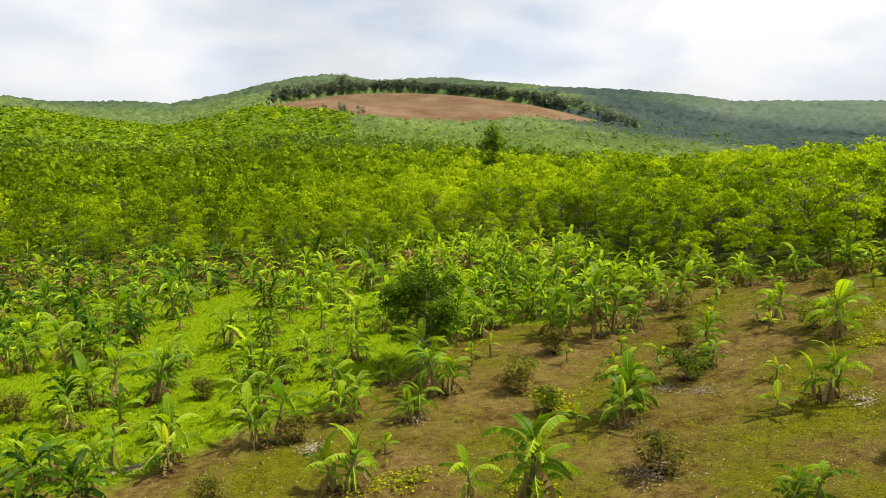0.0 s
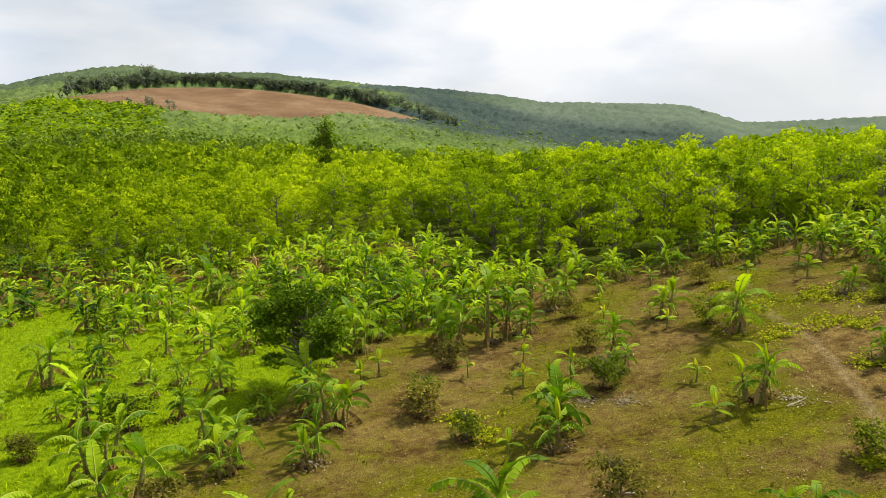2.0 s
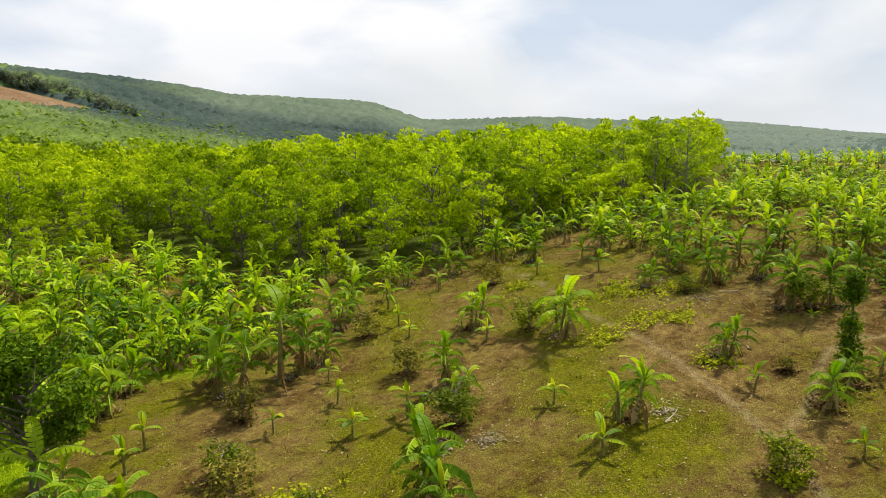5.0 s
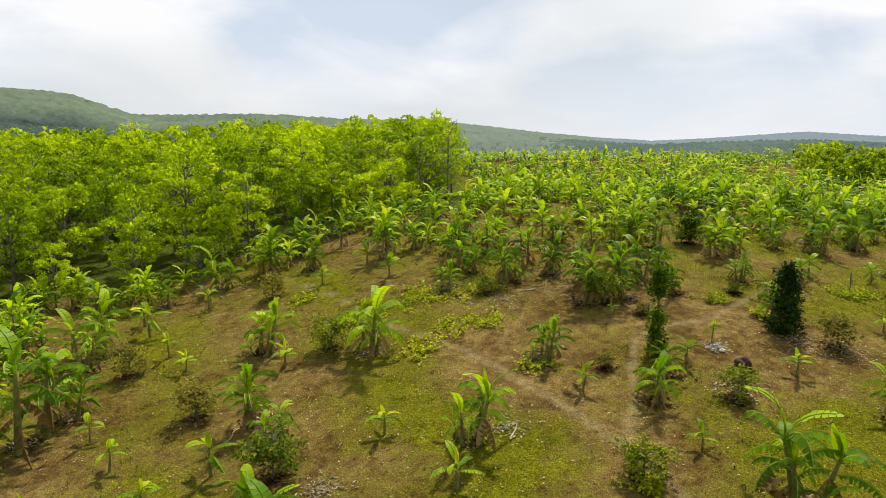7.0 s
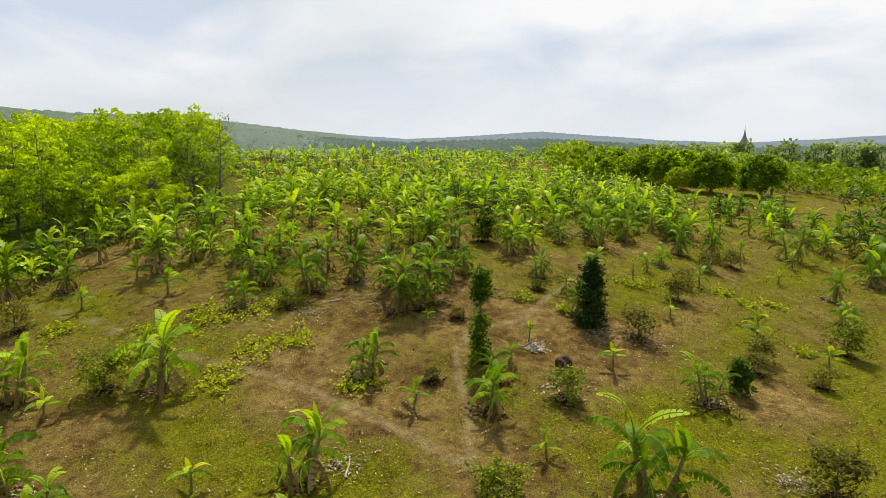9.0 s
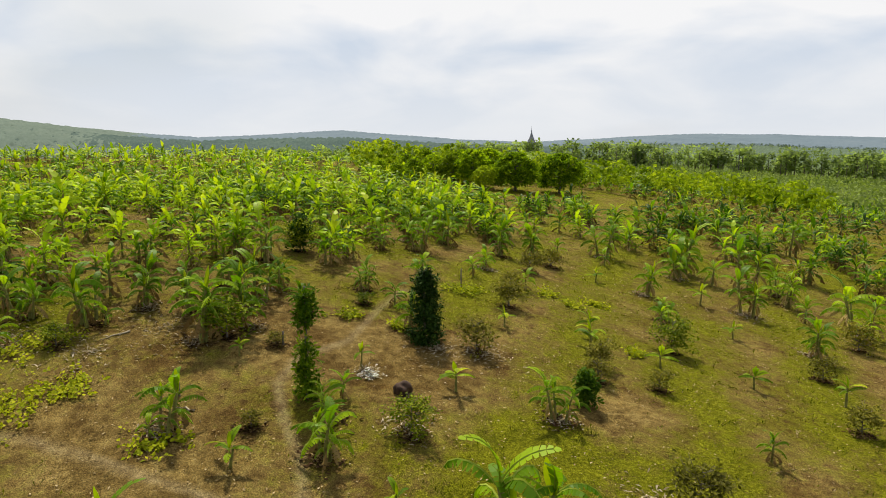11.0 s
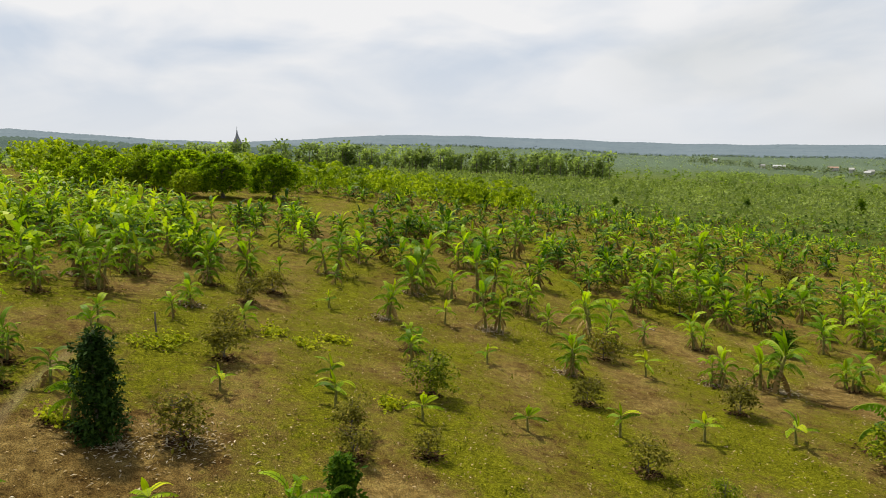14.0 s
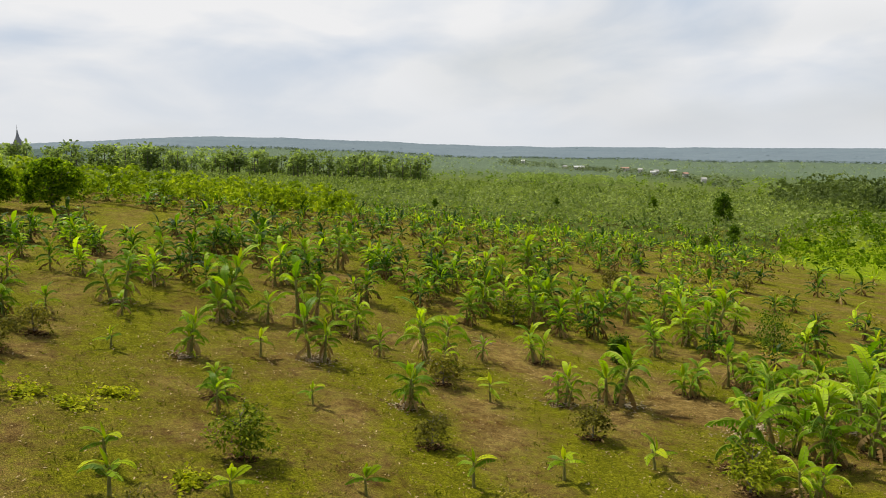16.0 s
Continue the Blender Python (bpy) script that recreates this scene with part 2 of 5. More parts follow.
def land(x, y):
    """Height of the ground."""
    x, y = np.asarray(x, float), np.asarray(y, float)
    dx, dy = x - CX, y - CY
    r, az = np.hypot(dx, dy), np.degrees(np.arctan2(dx, dy))
    q = np.minimum(1, 170 / np.maximum(r, 1e-6))
    near = land_near(CX + dx * q, CY + dy * q)
    ra = np.array(RIDGES, float)
    az = np.where(az < -60, az + 360, az)
    s, d, v = (np.interp(az, ra[:, 0], ra[:, k]) for k in (1, 2, 3))
    rise = smooth(0.22, 1.0, r / d) ** 0.85
    fall = smooth(1.0, 2.2, r / d)
    far = v + (4 + s * d - v) * rise * (1 - 0.6 * fall)
    far = far + smooth(300, 700, r) * np.where(az > 60, 1.5, 5) * (np.sin(x / 83 + 1.3) * np.sin(y / 71) + 0.5 * np.sin(x / 37 + y / 45))
    w = smooth(120, 260, r)
    return near * (1 - w) + far * w


# ---- small builders ----
def mesh_of(name, verts, faces, mats, idx=None, shade=False):
    """A mesh from arrays: vertices (n, 3), faces (m, 3 or 4)."""
    me = bpy.data.meshes.new(name)
    verts, faces = np.asarray(verts, np.float32), np.asarray(faces, np.int32)
    k = faces.shape[1]
    me.vertices.add(len(verts)); me.vertices.foreach_set("co", verts.ravel())
    me.loops.add(faces.size); me.loops.foreach_set("vertex_index", faces.ravel())
    me.polygons.add(len(faces)); me.polygons.foreach_set("loop_start", np.arange(0, faces.size, k, dtype=np.int32))
    if idx is not None:
        me.polygons.foreach_set("material_index", np.asarray(idx, np.int32))
    me.polygons.foreach_set("use_smooth", np.full(len(faces), shade))
    for m in mats if isinstance(mats, (list, tuple)) else [mats]:
        me.materials.append(m)
    me.update(calc_edges=True)
    return me


def part(name, me, parent, m=None, label=""):
    ob = new(name, me)
    ob.parent = parent
    if m is not None:
        ob.matrix_basis = m
    return tagged(ob, label)


def merge(pieces):
    """Join (verts, faces, idx) triples."""
    vs, fs, ix, o = [], [], [], 0
    for v, f, i in pieces:
        vs.append(v); fs.append(f + o); ix.append(np.full(len(f), i) if np.isscalar(i) else i); o += len(v)
    return np.concatenate(vs), np.concatenate(fs), np.concatenate(ix)


def moved(piece, m):
    v, f, i = piece
    a = np.array(m)
    return v @ a[:3, :3].T + a[:3, 3], f, i


def tube(points, radii, sides=6, idx=0):
    """A tapered tube along points, closed at its end."""
    p, r = np.asarray(points, float), np.asarray(radii, float)
    d = np.gradient(p, axis=0)
    d /= np.linalg.norm(d, axis=1)[:, None] + 1e-9
    a = np.cross(d, (0.31, 0.83, 0.12)); a /= np.linalg.norm(a, axis=1)[:, None] + 1e-9
    b = np.cross(d, a)
    an = np.arange(sides) * 2 * np.pi / sides
    v = (p[:, None] + r[:, None, None] * (a[:, None] * np.cos(an)[None, :, None] + b[:, None] * np.sin(an)[None, :, None])).reshape(-1, 3)
    n, s = len(p), sides
    i, j = np.meshgrid(np.arange(n - 1), np.arange(s), indexing="ij")
    q = np.stack([i * s + j, i * s + (j + 1) % s, (i + 1) * s + (j + 1) % s, (i + 1) * s + j], -1).reshape(-1, 4)
    tip = len(v)
    v = np.vstack([v, p[-1] + d[-1] * r[-1] * 0.5])
    k = np.arange(s)
    cap = np.stack([(n - 1) * s + k, (n - 1) * s + (k + 1) % s, np.full(s, tip), np.full(s, tip)], -1)
    f = np.vstack([q, cap])
    t = np.vstack([f[:, [0, 1, 2]], f[:-s][:, [0, 2, 3]]])
    return v, t, idx


def blade(rng, length=1.6, width=0.42, start=65, end=-35, torn=0.5, fold=0.25, n=9, rib=True, curl=0.0):
    """A banana leaf along +x: an arching midrib with two half blades, split into lobes where the wind has torn it."""
    s = np.linspace(0, 1, n + 1)
    el = np.radians(start + (end - start) * s ** 1.25)
    step = length / n
    mid = np.zeros((n + 1, 3))
    mid[1:, 0], mid[1:, 2] = np.cumsum(np.cos(el[:-1]) * step), np.cumsum(np.sin(el[:-1]) * step)
    mid[:, 1] = curl * s ** 2 * length
    w = 0.5 * width * np.clip(np.sin(np.pi * np.clip((s - 0.10) / 0.92, 0, 1) ** 0.8), 0, 1) ** 0.55
    w[0] = 0.012
    nrm = np.stack([-np.sin(el), np.zeros(n + 1), np.cos(el)], 1)
    v, f = list(mid), []
    for side in (-1, 1):
        for i in range(n):
            gap = torn * rng.random() * 0.45
            sag = rng.normal(0, 0.14) * torn
            for k, g in ((i, gap), (i + 1, -gap)):
                up = fold - 0.55 * s[k] * torn + sag
                o = mid[k] + np.array([0, side, 0]) * w[k] * math.cos(up) + nrm[k] * w[k] * math.sin(up)
                v.append(o + (mid[i + 1] - mid[i]) * (g + 0.22))
            p, q = len(v) - 2, len(v) - 1
            f += [[i, i + 1, q], [i, q, p]] if side < 0 else [[i, q, i + 1], [i, p, q]]
    pieces = [(np.array(v), np.array(f), 0)]
    if rib:
        pieces.append(tube((mid + nrm * 0.008)[::2], (0.020 * (1 - 0.75 * s) + 0.004)[::2], 3, 1))
    return merge(pieces)


def spear(rng, length=1.3, width=0.2):
    """The youngest leaf, half unrolled and upright."""
    s = np.linspace(0, 1, 8)
    w = width * np.sin(np.pi * np.clip(s * 0.93 + 0.04, 0, 1)) ** 0.8
    lean = 0.12 * s ** 2
    a = np.stack([lean * length, -w * 0.5, s * length], 1)
    b = np.stack([lean * length - 0.35 * w, w * 0.1, s * length], 1)
    c = np.stack([lean * length, w * 0.5, s * length], 1)
    v = np.vstack([a, b, c]); n = 8
    f = []
    for k in range(2):
        for i in range(n - 1):
            p, q = k * n + i, (k + 1) * n + i
            f += [[p, q, q + 1], [p, q + 1, p + 1]]
    return v, np.array(f), 0


def leaves(rng, centres, spread, count, size, flat=0.5, idx=0, ratio=0.45):
    """Small folded leaves round the given centres: one pair of triangles each."""
    c = centres[rng.integers(0, len(centres), count)]
    off = rng.normal(0, 1, (count, 3))
    off /= np.linalg.norm(off, axis=1)[:, None]
    p = c + off * (rng.random(count) ** 0.5)[:, None] * np.asarray(spread)
    d = rng.normal(0, 1, (count, 3)) + off * 0.8
    d[:, 2] = d[:, 2] * flat - 0.25
    d /= np.linalg.norm(d, axis=1)[:, None]
    up = np.tile((0.0, 0.0, 1.0), (count, 1)) + rng.normal(0, 0.45, (count, 3))
    sd = np.cross(d, up); sd /= np.linalg.norm(sd, axis=1)[:, None] + 1e-9
    nn = np.cross(sd, d)
    L = (size * (0.6 + 0.8 * rng.random(count)))[:, None]
    v = np.stack([p, p + d * L * 0.55 + sd * L * ratio * 0.5 + nn * L * 0.06, p + d * L, p + d * L * 0.55 - sd * L * ratio * 0.5 + nn * L * 0.06], 1).reshape(-1, 3)
    o = np.arange(count)[:, None] * 4
    f = np.stack([o + [0, 1, 2], o + [0, 2, 3]], 1).reshape(-1, 3)
    return v, f, idx


def clumps(rng, centres, radius, count, size, wild=0.7, idx=0, ratio=0.7, up=0.45, squash=0.8):
    """Leaves laid like scales over rounded clumps, so that each clump has a lit and a shaded side."""
    c = centres[rng.integers(0, len(centres), count)]
    off = rng.normal(0, 1, (count, 3))
    off[:, 2] += up
    off /= np.linalg.norm(off, axis=1)[:, None]
    p = c + off * (radius * (0.6 + 0.45 * rng.random(count)))[:, None] * (1, 1, squash)
    n = off + rng.normal(0, wild, (count, 3))
    n /= np.linalg.norm(n, axis=1)[:, None]
    d = np.cross(n, rng.normal(0, 1, (count, 3)))
    d /= np.linalg.norm(d, axis=1)[:, None] + 1e-9
    sd = np.cross(n, d)
    L = (size * (0.6 + 0.8 * rng.random(count)))[:, None]
    bend = n * L * 0.08
    v = np.stack([p - d * L * 0.5, p + sd * L * ratio * 0.5 + bend, p + d * L * 0.5, p - sd * L * ratio * 0.5 + bend], 1).reshape(-1, 3)
    o = np.arange(count)[:, None] * 4
    f = np.stack([o + [0, 1, 2], o + [0, 2, 3]], 1).reshape(-1, 3)
    return v, f, idx


def tree_parts(rng, high=9.0, bole=0.35, spread=2.6, limbs=7, leaf=0.34, count=1500, clump=0.85, trunk_r=0.13, flat=0.5, lean=0.3, round_clumps=0, apart=False, up=0.45, squash=0.8, ratio=0.7):
    """Trunk with limbs, and a crown of leaf clumps at the limbs' ends: two pieces."""
    wood, ends = [], []
    n = 7
    tz = np.linspace(0, 1, n)
    off = np.cumsum(rng.normal(0, 0.1, (n, 2)), 0) * lean
    off -= off[0]
    trunk = np.column_stack([off[:, 0] * high * 0.12, off[:, 1] * high * 0.12, tz * high * 0.9])
    wood.append(tube(trunk, trunk_r * (1 - 0.85 * tz) * (1 + 0.5 * np.exp(-tz * 12)), 6))
    for k in range(limbs):
        f = bole + (0.95 - bole) * (k + rng.random() * 0.6) / limbs
        b = np.array([np.interp(f, tz * 0.9 + 0.0, trunk[:, i]) for i in range(3)])
        b[2] = f * high * 0.9
        an = k * 2.4 + rng.normal(0, 0.4)
        reach = spread * (0.45 + 0.75 * math.sin(math.pi * min(1, (f - bole) / (1 - bole) * 0.75 + 0.22))) * rng.uniform(0.7, 1.15)
        rise = rng.uniform(0.35, 0.9) * reach
        for sub in range(3):
            a2 = an + rng.normal(0, 0.45) * (sub > 0)
            rr = reach * (1.0 if sub == 0 else rng.uniform(0.45, 0.9))
            e = b + np.array([math.cos(a2) * rr, math.sin(a2) * rr, rise * (1.0 if sub == 0 else rng.uniform(0.3, 1.5))])
            m = (b + e) / 2 + np.array([0, 0, -0.08 * rr])
            if sub < 2:
                wood.append(tube([b, m, e], [trunk_r * 0.4, trunk_r * 0.25, trunk_r * 0.08], 4))
            ends += [e, (m + e) / 2 + rng.normal(0, 0.15, 3)]
    ends.append(trunk[-1] + (0, 0, high * 0.03))
    ends = np.array(ends)
    ends[:, 2] = np.minimum(ends[:, 2], high - 0.3 + rng.normal(0, 0.2, len(ends)))
    if round_clumps:
        keep = np.concatenate([ends[-1:], ends[rng.permutation(len(ends) - 1)[:round_clumps]]])
        return wood if apart else merge(wood), clumps(rng, keep, clump, count, leaf, 0.6, 0, ratio, up, squash)
    crown = leaves(rng, ends, (clump, clump, clump * 0.75), count, leaf, flat)
    return wood if apart else merge(wood), crown


def on_land(x, y, turn=0.0, size=1.0, sink=0.03):
    return Matrix.LocRotScale((x, y, float(land(x, y)) - sink), Euler((0, 0, turn)), (size,) * 3)


# ---- the ground: one sheet to the horizon ----
def ground_sheet():
    rad = np.concatenate([[0.0], 1.2 * 1.034 ** np.arange(0, 260)])
    rad = rad[rad < 3900]
    na = 240
    an = np.arange(na) * 2 * np.pi / na
    R, A = np.meshgrid(rad[1:], an, indexing="ij")
    X, Y = CX + 14 + R * np.sin(A), CY - 0 + R * np.cos(A)
    Z = land(X, Y)
    rough = 0.02 * np.sin(X * 2.1 + 1.7 * np.sin(Y * 0.9)) * np.sin(Y * 1.9 + 1.3 * np.sin(X * 1.1)) * np.exp(-R / 60)
    v = np.vstack([[CX + 14, CY, float(land(CX + 14, CY))], np.stack([X, Y, Z + rough], -1).reshape(-1, 3)])
    n = len(rad) - 1
    i, j = np.meshgrid(np.arange(n - 1), np.arange(na), indexing="ij")
    a, b = 1 + i * na + j, 1 + i * na + (j + 1) % na
    q = np.stack([a, a + na, b + na, b], -1).reshape(-1, 4)
    k = np.arange(na)
    t0 = np.stack([np.zeros(na, int), 1 + k, 1 + (k + 1) % na], -1)
    f = np.vstack([q[:, [0, 1, 2]], q[:, [0, 2, 3]], t0])
    me = mesh_of("ground", v, f, M_GROUND, shade=True)
    zone = me.color_attributes.new("zone", "FLOAT_COLOR", "POINT")
    col = np.ones((len(v), 4), np.float32)
    x, y = v[:, 0], v[:, 1]
    col[:, 0] = lime_zone(x, y)
    col[:, 1] = grass_zone(x, y)
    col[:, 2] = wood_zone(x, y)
    col[:, 3] = clearing_zone(x, y)
    zone.data.foreach_set("color", col.ravel())
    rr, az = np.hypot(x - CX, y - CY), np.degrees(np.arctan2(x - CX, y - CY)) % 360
    # Share of painted haze on the ground, growing with distance.
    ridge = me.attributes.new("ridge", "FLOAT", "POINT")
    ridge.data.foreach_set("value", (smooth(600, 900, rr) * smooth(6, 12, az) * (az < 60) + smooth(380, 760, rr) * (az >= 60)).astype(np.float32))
    valley = me.attributes.new("valley", "FLOAT", "POINT")
    valley.data.foreach_set("value", (smooth(70, 90, az) * (az < 200) * (1 - smooth(420, 800, rr))).astype(np.float32))
    track = me.attributes.new("track", "FLOAT", "POINT")
    track.data.foreach_set("value", track_zone(x, y).astype(np.float32))
    return tagged(new("ground", me), "dry brown soil with patchy yellow-green grass", "ground", kind="structure")


def edge_wood(x):
    """The southern edge of the rubber wood, as y over x."""
    return np.interp(x, [-160, -60, -20, 0, 10, 15, 18, 21, 25, 36, 42, 48, 56, 66, 200], [100, 99, 95, 95, 92, 84, 71, 63, 59, 57, 55, 52.5, 50, 56, 130])


def blot(x, y, cx, cy, rx, ry, turn=0.0, edge=0.25):
    """1 inside an ellipse, 0 outside, soft at the edge."""
    c, s = math.cos(radians(turn)), math.sin(radians(turn))
    u, v = ((x - cx) * c + (y - cy) * s) / rx, (-(x - cx) * s + (y - cy) * c) / ry
    return 1 - smooth(1 - edge, 1 + edge, np.hypot(u, v))


def lime_zone(x, y):
    """Lush bright grass: the hollow in the north-west, and crops far down the south slope."""
    wave = 1.5 * np.sin(x * 0.5) + 1.2 * np.sin(x * 0.23 + 1)
    bank = smooth(-2.0, 1.5, y - wave - np.interp(x, [-60, -14, -7.6, -2.8, 4.6, 9, 13], [12, 30.5, 35.5, 42, 49, 51, 60]))
    return np.clip(bank * (1 - smooth(8, 13, x)) * (1 - smooth(66, 80, y)) + 0.6 * blot(x, y, 55, -150, 66, 20, -73), 0, 1)


# bare and grassy spots of the field: centre, half axes, turn, how much grass
SPOTS = [(26.5, 27.5, 6.5, 7.5, 0, -0.34), (29.3, 21.0, 3.0, 3.2, 0, -0.30), (17.6, 28.5, 2.0, 3.2, 0, 0.28), (21.5, 18.0, 3.0, 5.0, 0, 0.28), (31.5, 24.0, 2.2, 2.0, 0, 0.2),
         (25.8, 37.2, 2.4, 4.0, 20, 0.25), (3.5, 41.0, 2.6, 9.0, -35, -0.22), (13.6, 40.5, 2.0, 3.5, 0, -0.15), (24.5, 13.5, 2.6, 2.0, 0, -0.2), (27.0, -10.8, 2.4, 2.0, 0, -0.3), (18.0, 24.8, 1.8, 1.8, 0, -0.2),
         (31.0, -1.8, 3.4, 2.2, 25, -0.22), (28.5, -8.0, 4.2, 2.0, -30, -0.2), (36.5, -9.5, 4.0, 2.4, 15, -0.2), (41.0, 4.0, 3.4, 2.0, -20, -0.16)]


def grass_zone(x, y):
    """How grassy the field is: mown strips between the planted rows, bare and green spots, more grass to the south-east."""
    south = np.cos((0.41 * x + 0.91 * y - 20.5 + 0.4 * np.sin(x * 0.4)) * 2 * np.pi / 5.7)
    north = np.cos((0.81 * x - 0.59 * y + 4.6 + 0.4 * np.sin(y * 0.5)) * 2 * np.pi / 9.0)
    w = smooth(16, 26, y)
    green = np.clip(blot(x, y, 45, -12, 40, 32, 0, 0.4) + blot(x, y, 110, 0, 60, 80) + blot(x, y, 62, -60, 62, 52), 0, 1)
    z = 0.38 + 0.08 * green + 0.16 * ((1 - w) * south + w * north)
    for cx, cy, rx, ry, turn, k in SPOTS:
        z = z + k * blot(x, y, cx, cy, rx, ry, turn, 0.45)
    return np.clip(z, 0, 1)


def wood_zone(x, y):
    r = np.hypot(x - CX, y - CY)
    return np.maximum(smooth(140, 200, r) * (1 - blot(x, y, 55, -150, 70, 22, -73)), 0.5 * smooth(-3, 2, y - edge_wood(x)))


def clearing_zone(x, y):
    c = np.maximum(blot(x, y, -34, 560, 104, 92, 0, 0.06), blot(x, y, 55, 552, 72, 44, -10, 0.12))
    return np.where(y > 300, c, 0)


TRACK = [(34, 52), (28.3, 48.1), (26.2, 42.9), (23.6, 37.3), (22.6, 33.2), (21.1, 30.0), (19.7, 27.2), (18.3, 24.9), (15.5, 21.5)]
TRACK_SIDE = [(36, 21.5), (33.1, 22.8), (29.4, 24.1), (27.6, 26.0), (25.8, 26.5), (23.4, 26.0), (21.8, 25.4), (18.3, 24.9)]


def track_zone(x, y):
    """Trodden footpaths."""
    best = np.full(np.shape(x), 99.0)
    for line in (TRACK, TRACK_SIDE):
        for (ax, ay), (bx, by) in zip(line, line[1:]):
            k = np.clip(((x - ax) * (bx - ax) + (y - ay) * (by - ay)) / ((bx - ax) ** 2 + (by - ay) ** 2), 0, 1)
            best = np.minimum(best, np.hypot(x - ax - k * (bx - ax), y - ay - k * (by - ay)))
    return 1 - smooth(0.05, 0.26, best)


def ground_material():
    m, t, b = material("soil_and_grass", 0.95)
    at = t.nodes.new("ShaderNodeVertexColor"); at.layer_name = "zone"
    sep = t.nodes.new("ShaderNodeSeparateColor")
    t.links.new(at.outputs["Color"], sep.inputs[0])
    wide = noise_node(t, 0.22, 6.0, 0.65, "World")
    fine = noise_node(t, 2.2, 6.0, 0.7, "World")
    grit = noise_node(t, 9.0, 6.0, 0.75, "World")
    soil = ramp(t, fine, [(0.34, (0.112, 0.071, 0.023)), (0.5, (0.198, 0.135, 0.042)), (0.66, (0.305, 0.218, 0.080))])
    soil = mix(t, math_node(t, "MULTIPLY", math_node(t, "GREATER_THAN", grit, 0.66), 0.5), soil, (0.42, 0.31, 0.135))
    broad = noise_node(t, 0.38, 4.0, 0.6, "World")
    soil = mix(t, 1.0, soil, ramp(t, broad, [(0.36, (0.60, 0.53, 0.48)), (0.52, (0.95, 0.93, 0.92)), (0.66, (1.08, 1.08, 1.10))]), "MULTIPLY")
    mottle = noise_node(t, 0.9, 8.0, 0.8, "World")
    soil = mix(t, 1.0, soil, ramp(t, mottle, [(0.32, (0.66, 0.63, 0.60)), (0.5, (1.0, 1.0, 1.0)), (0.68, (1.25, 1.23, 1.18))]), "MULTIPLY")
    grass = ramp(t, grit, [(0.34, (0.068, 0.068, 0.003)), (0.5, (0.136, 0.137, 0.006)), (0.66, (0.220, 0.212, 0.012))])
    grass = mix(t, 1.0, grass, ramp(t, noise_node(t, 1.3, 8.0, 0.8, "World"), [(0.33, (0.66, 0.67, 0.7)), (0.5, (1.0, 1.0, 1.0)), (0.66, (1.3, 1.28, 1.15))]), "MULTIPLY")
    g = math_node(t, "ADD", math_node(t, "MULTIPLY", math_node(t, "SUBTRACT", wide, 0.5), 3.0), math_node(t, "MULTIPLY", math_node(t, "SUBTRACT", fine, 0.5), 2.8))
    g = math_node(t, "ADD", math_node(t, "ADD", g, -0.36), math_node(t, "MULTIPLY", sep.outputs[1], 2.3), True)
    col = mix(t, g, soil, grass)
    lime = ramp(t, fine, [(0.3, (0.095, 0.16, 0.002)), (0.5, (0.18, 0.27, 0.003)), (0.7, (0.28, 0.37, 0.005))])
    l = math_node(t, "ADD", math_node(t, "MULTIPLY", sep.outputs[0], 1.6), math_node(t, "MULTIPLY", math_node(t, "SUBTRACT", fine, 0.65), 1.2), True)
    col = mix(t, math_node(t, "MULTIPLY", l, math_node(t, "GREATER_THAN", sep.outputs[0], 0.02)), col, lime)
    tr = t.nodes.new("ShaderNodeAttribute"); tr.attribute_name = "track"
    col = mix(t, math_node(t, "MULTIPLY", tr.outputs["Fac"], 0.42), col, ramp(t, fine, [(0.36, (0.24, 0.175, 0.095)), (0.64, (0.40, 0.32, 0.20))]))
    haze_share = t.nodes.new("ShaderNodeAttribute"); haze_share.attribute_name = "ridge"
    far = noise_node(t, 0.11, 6.0, 0.75, "World")
    farw = noise_node(t, 0.006, 3.0, 0.5, "World")
    wood = mix(t, farw, ramp(t, far, [(0.3, (0.028, 0.050, 0.018)), (0.7, (0.068, 0.104, 0.036))]), ramp(t, far, [(0.3, (0.048, 0.076, 0.024)), (0.7, (0.11, 0.15, 0.045))]))
    vale = t.nodes.new("ShaderNodeAttribute"); vale.attribute_name = "valley"
    crops = mix(t, ramp(t, farw, [(0.42, (0, 0, 0)), (0.58, (1, 1, 1))]), ramp(t, far, [(0.3, (0.055, 0.080, 0.012)), (0.7, (0.125, 0.158, 0.030))]), ramp(t, far, [(0.3, (0.068, 0.096, 0.020)), (0.7, (0.135, 0.168, 0.036))]))
    wood = mix(t, vale.outputs["Fac"], wood, crops)
    # Haze over the far ground is mixed into its base colour.
    wood = mix(t, haze_share.outputs["Fac"], wood, ramp(t, far, [(0.3, (0.085, 0.122, 0.082)), (0.7, (0.125, 0.165, 0.110))]))
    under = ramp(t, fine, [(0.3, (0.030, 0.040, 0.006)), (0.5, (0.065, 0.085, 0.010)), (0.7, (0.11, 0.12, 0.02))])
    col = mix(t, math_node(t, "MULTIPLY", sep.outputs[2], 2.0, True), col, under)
    col = mix(t, math_node(t, "SUBTRACT", math_node(t, "MULTIPLY", sep.outputs[2], 2.0), 1.0, True), col, wood)
    red = ramp(t, noise_node(t, 0.03, 6.0, 0.65, "World"), [(0.3, (0.125, 0.068, 0.038)), (0.5, (0.20, 0.122, 0.072)), (0.7, (0.27, 0.18, 0.115))])
    col = mix(t, at.outputs["Alpha"], col, red)
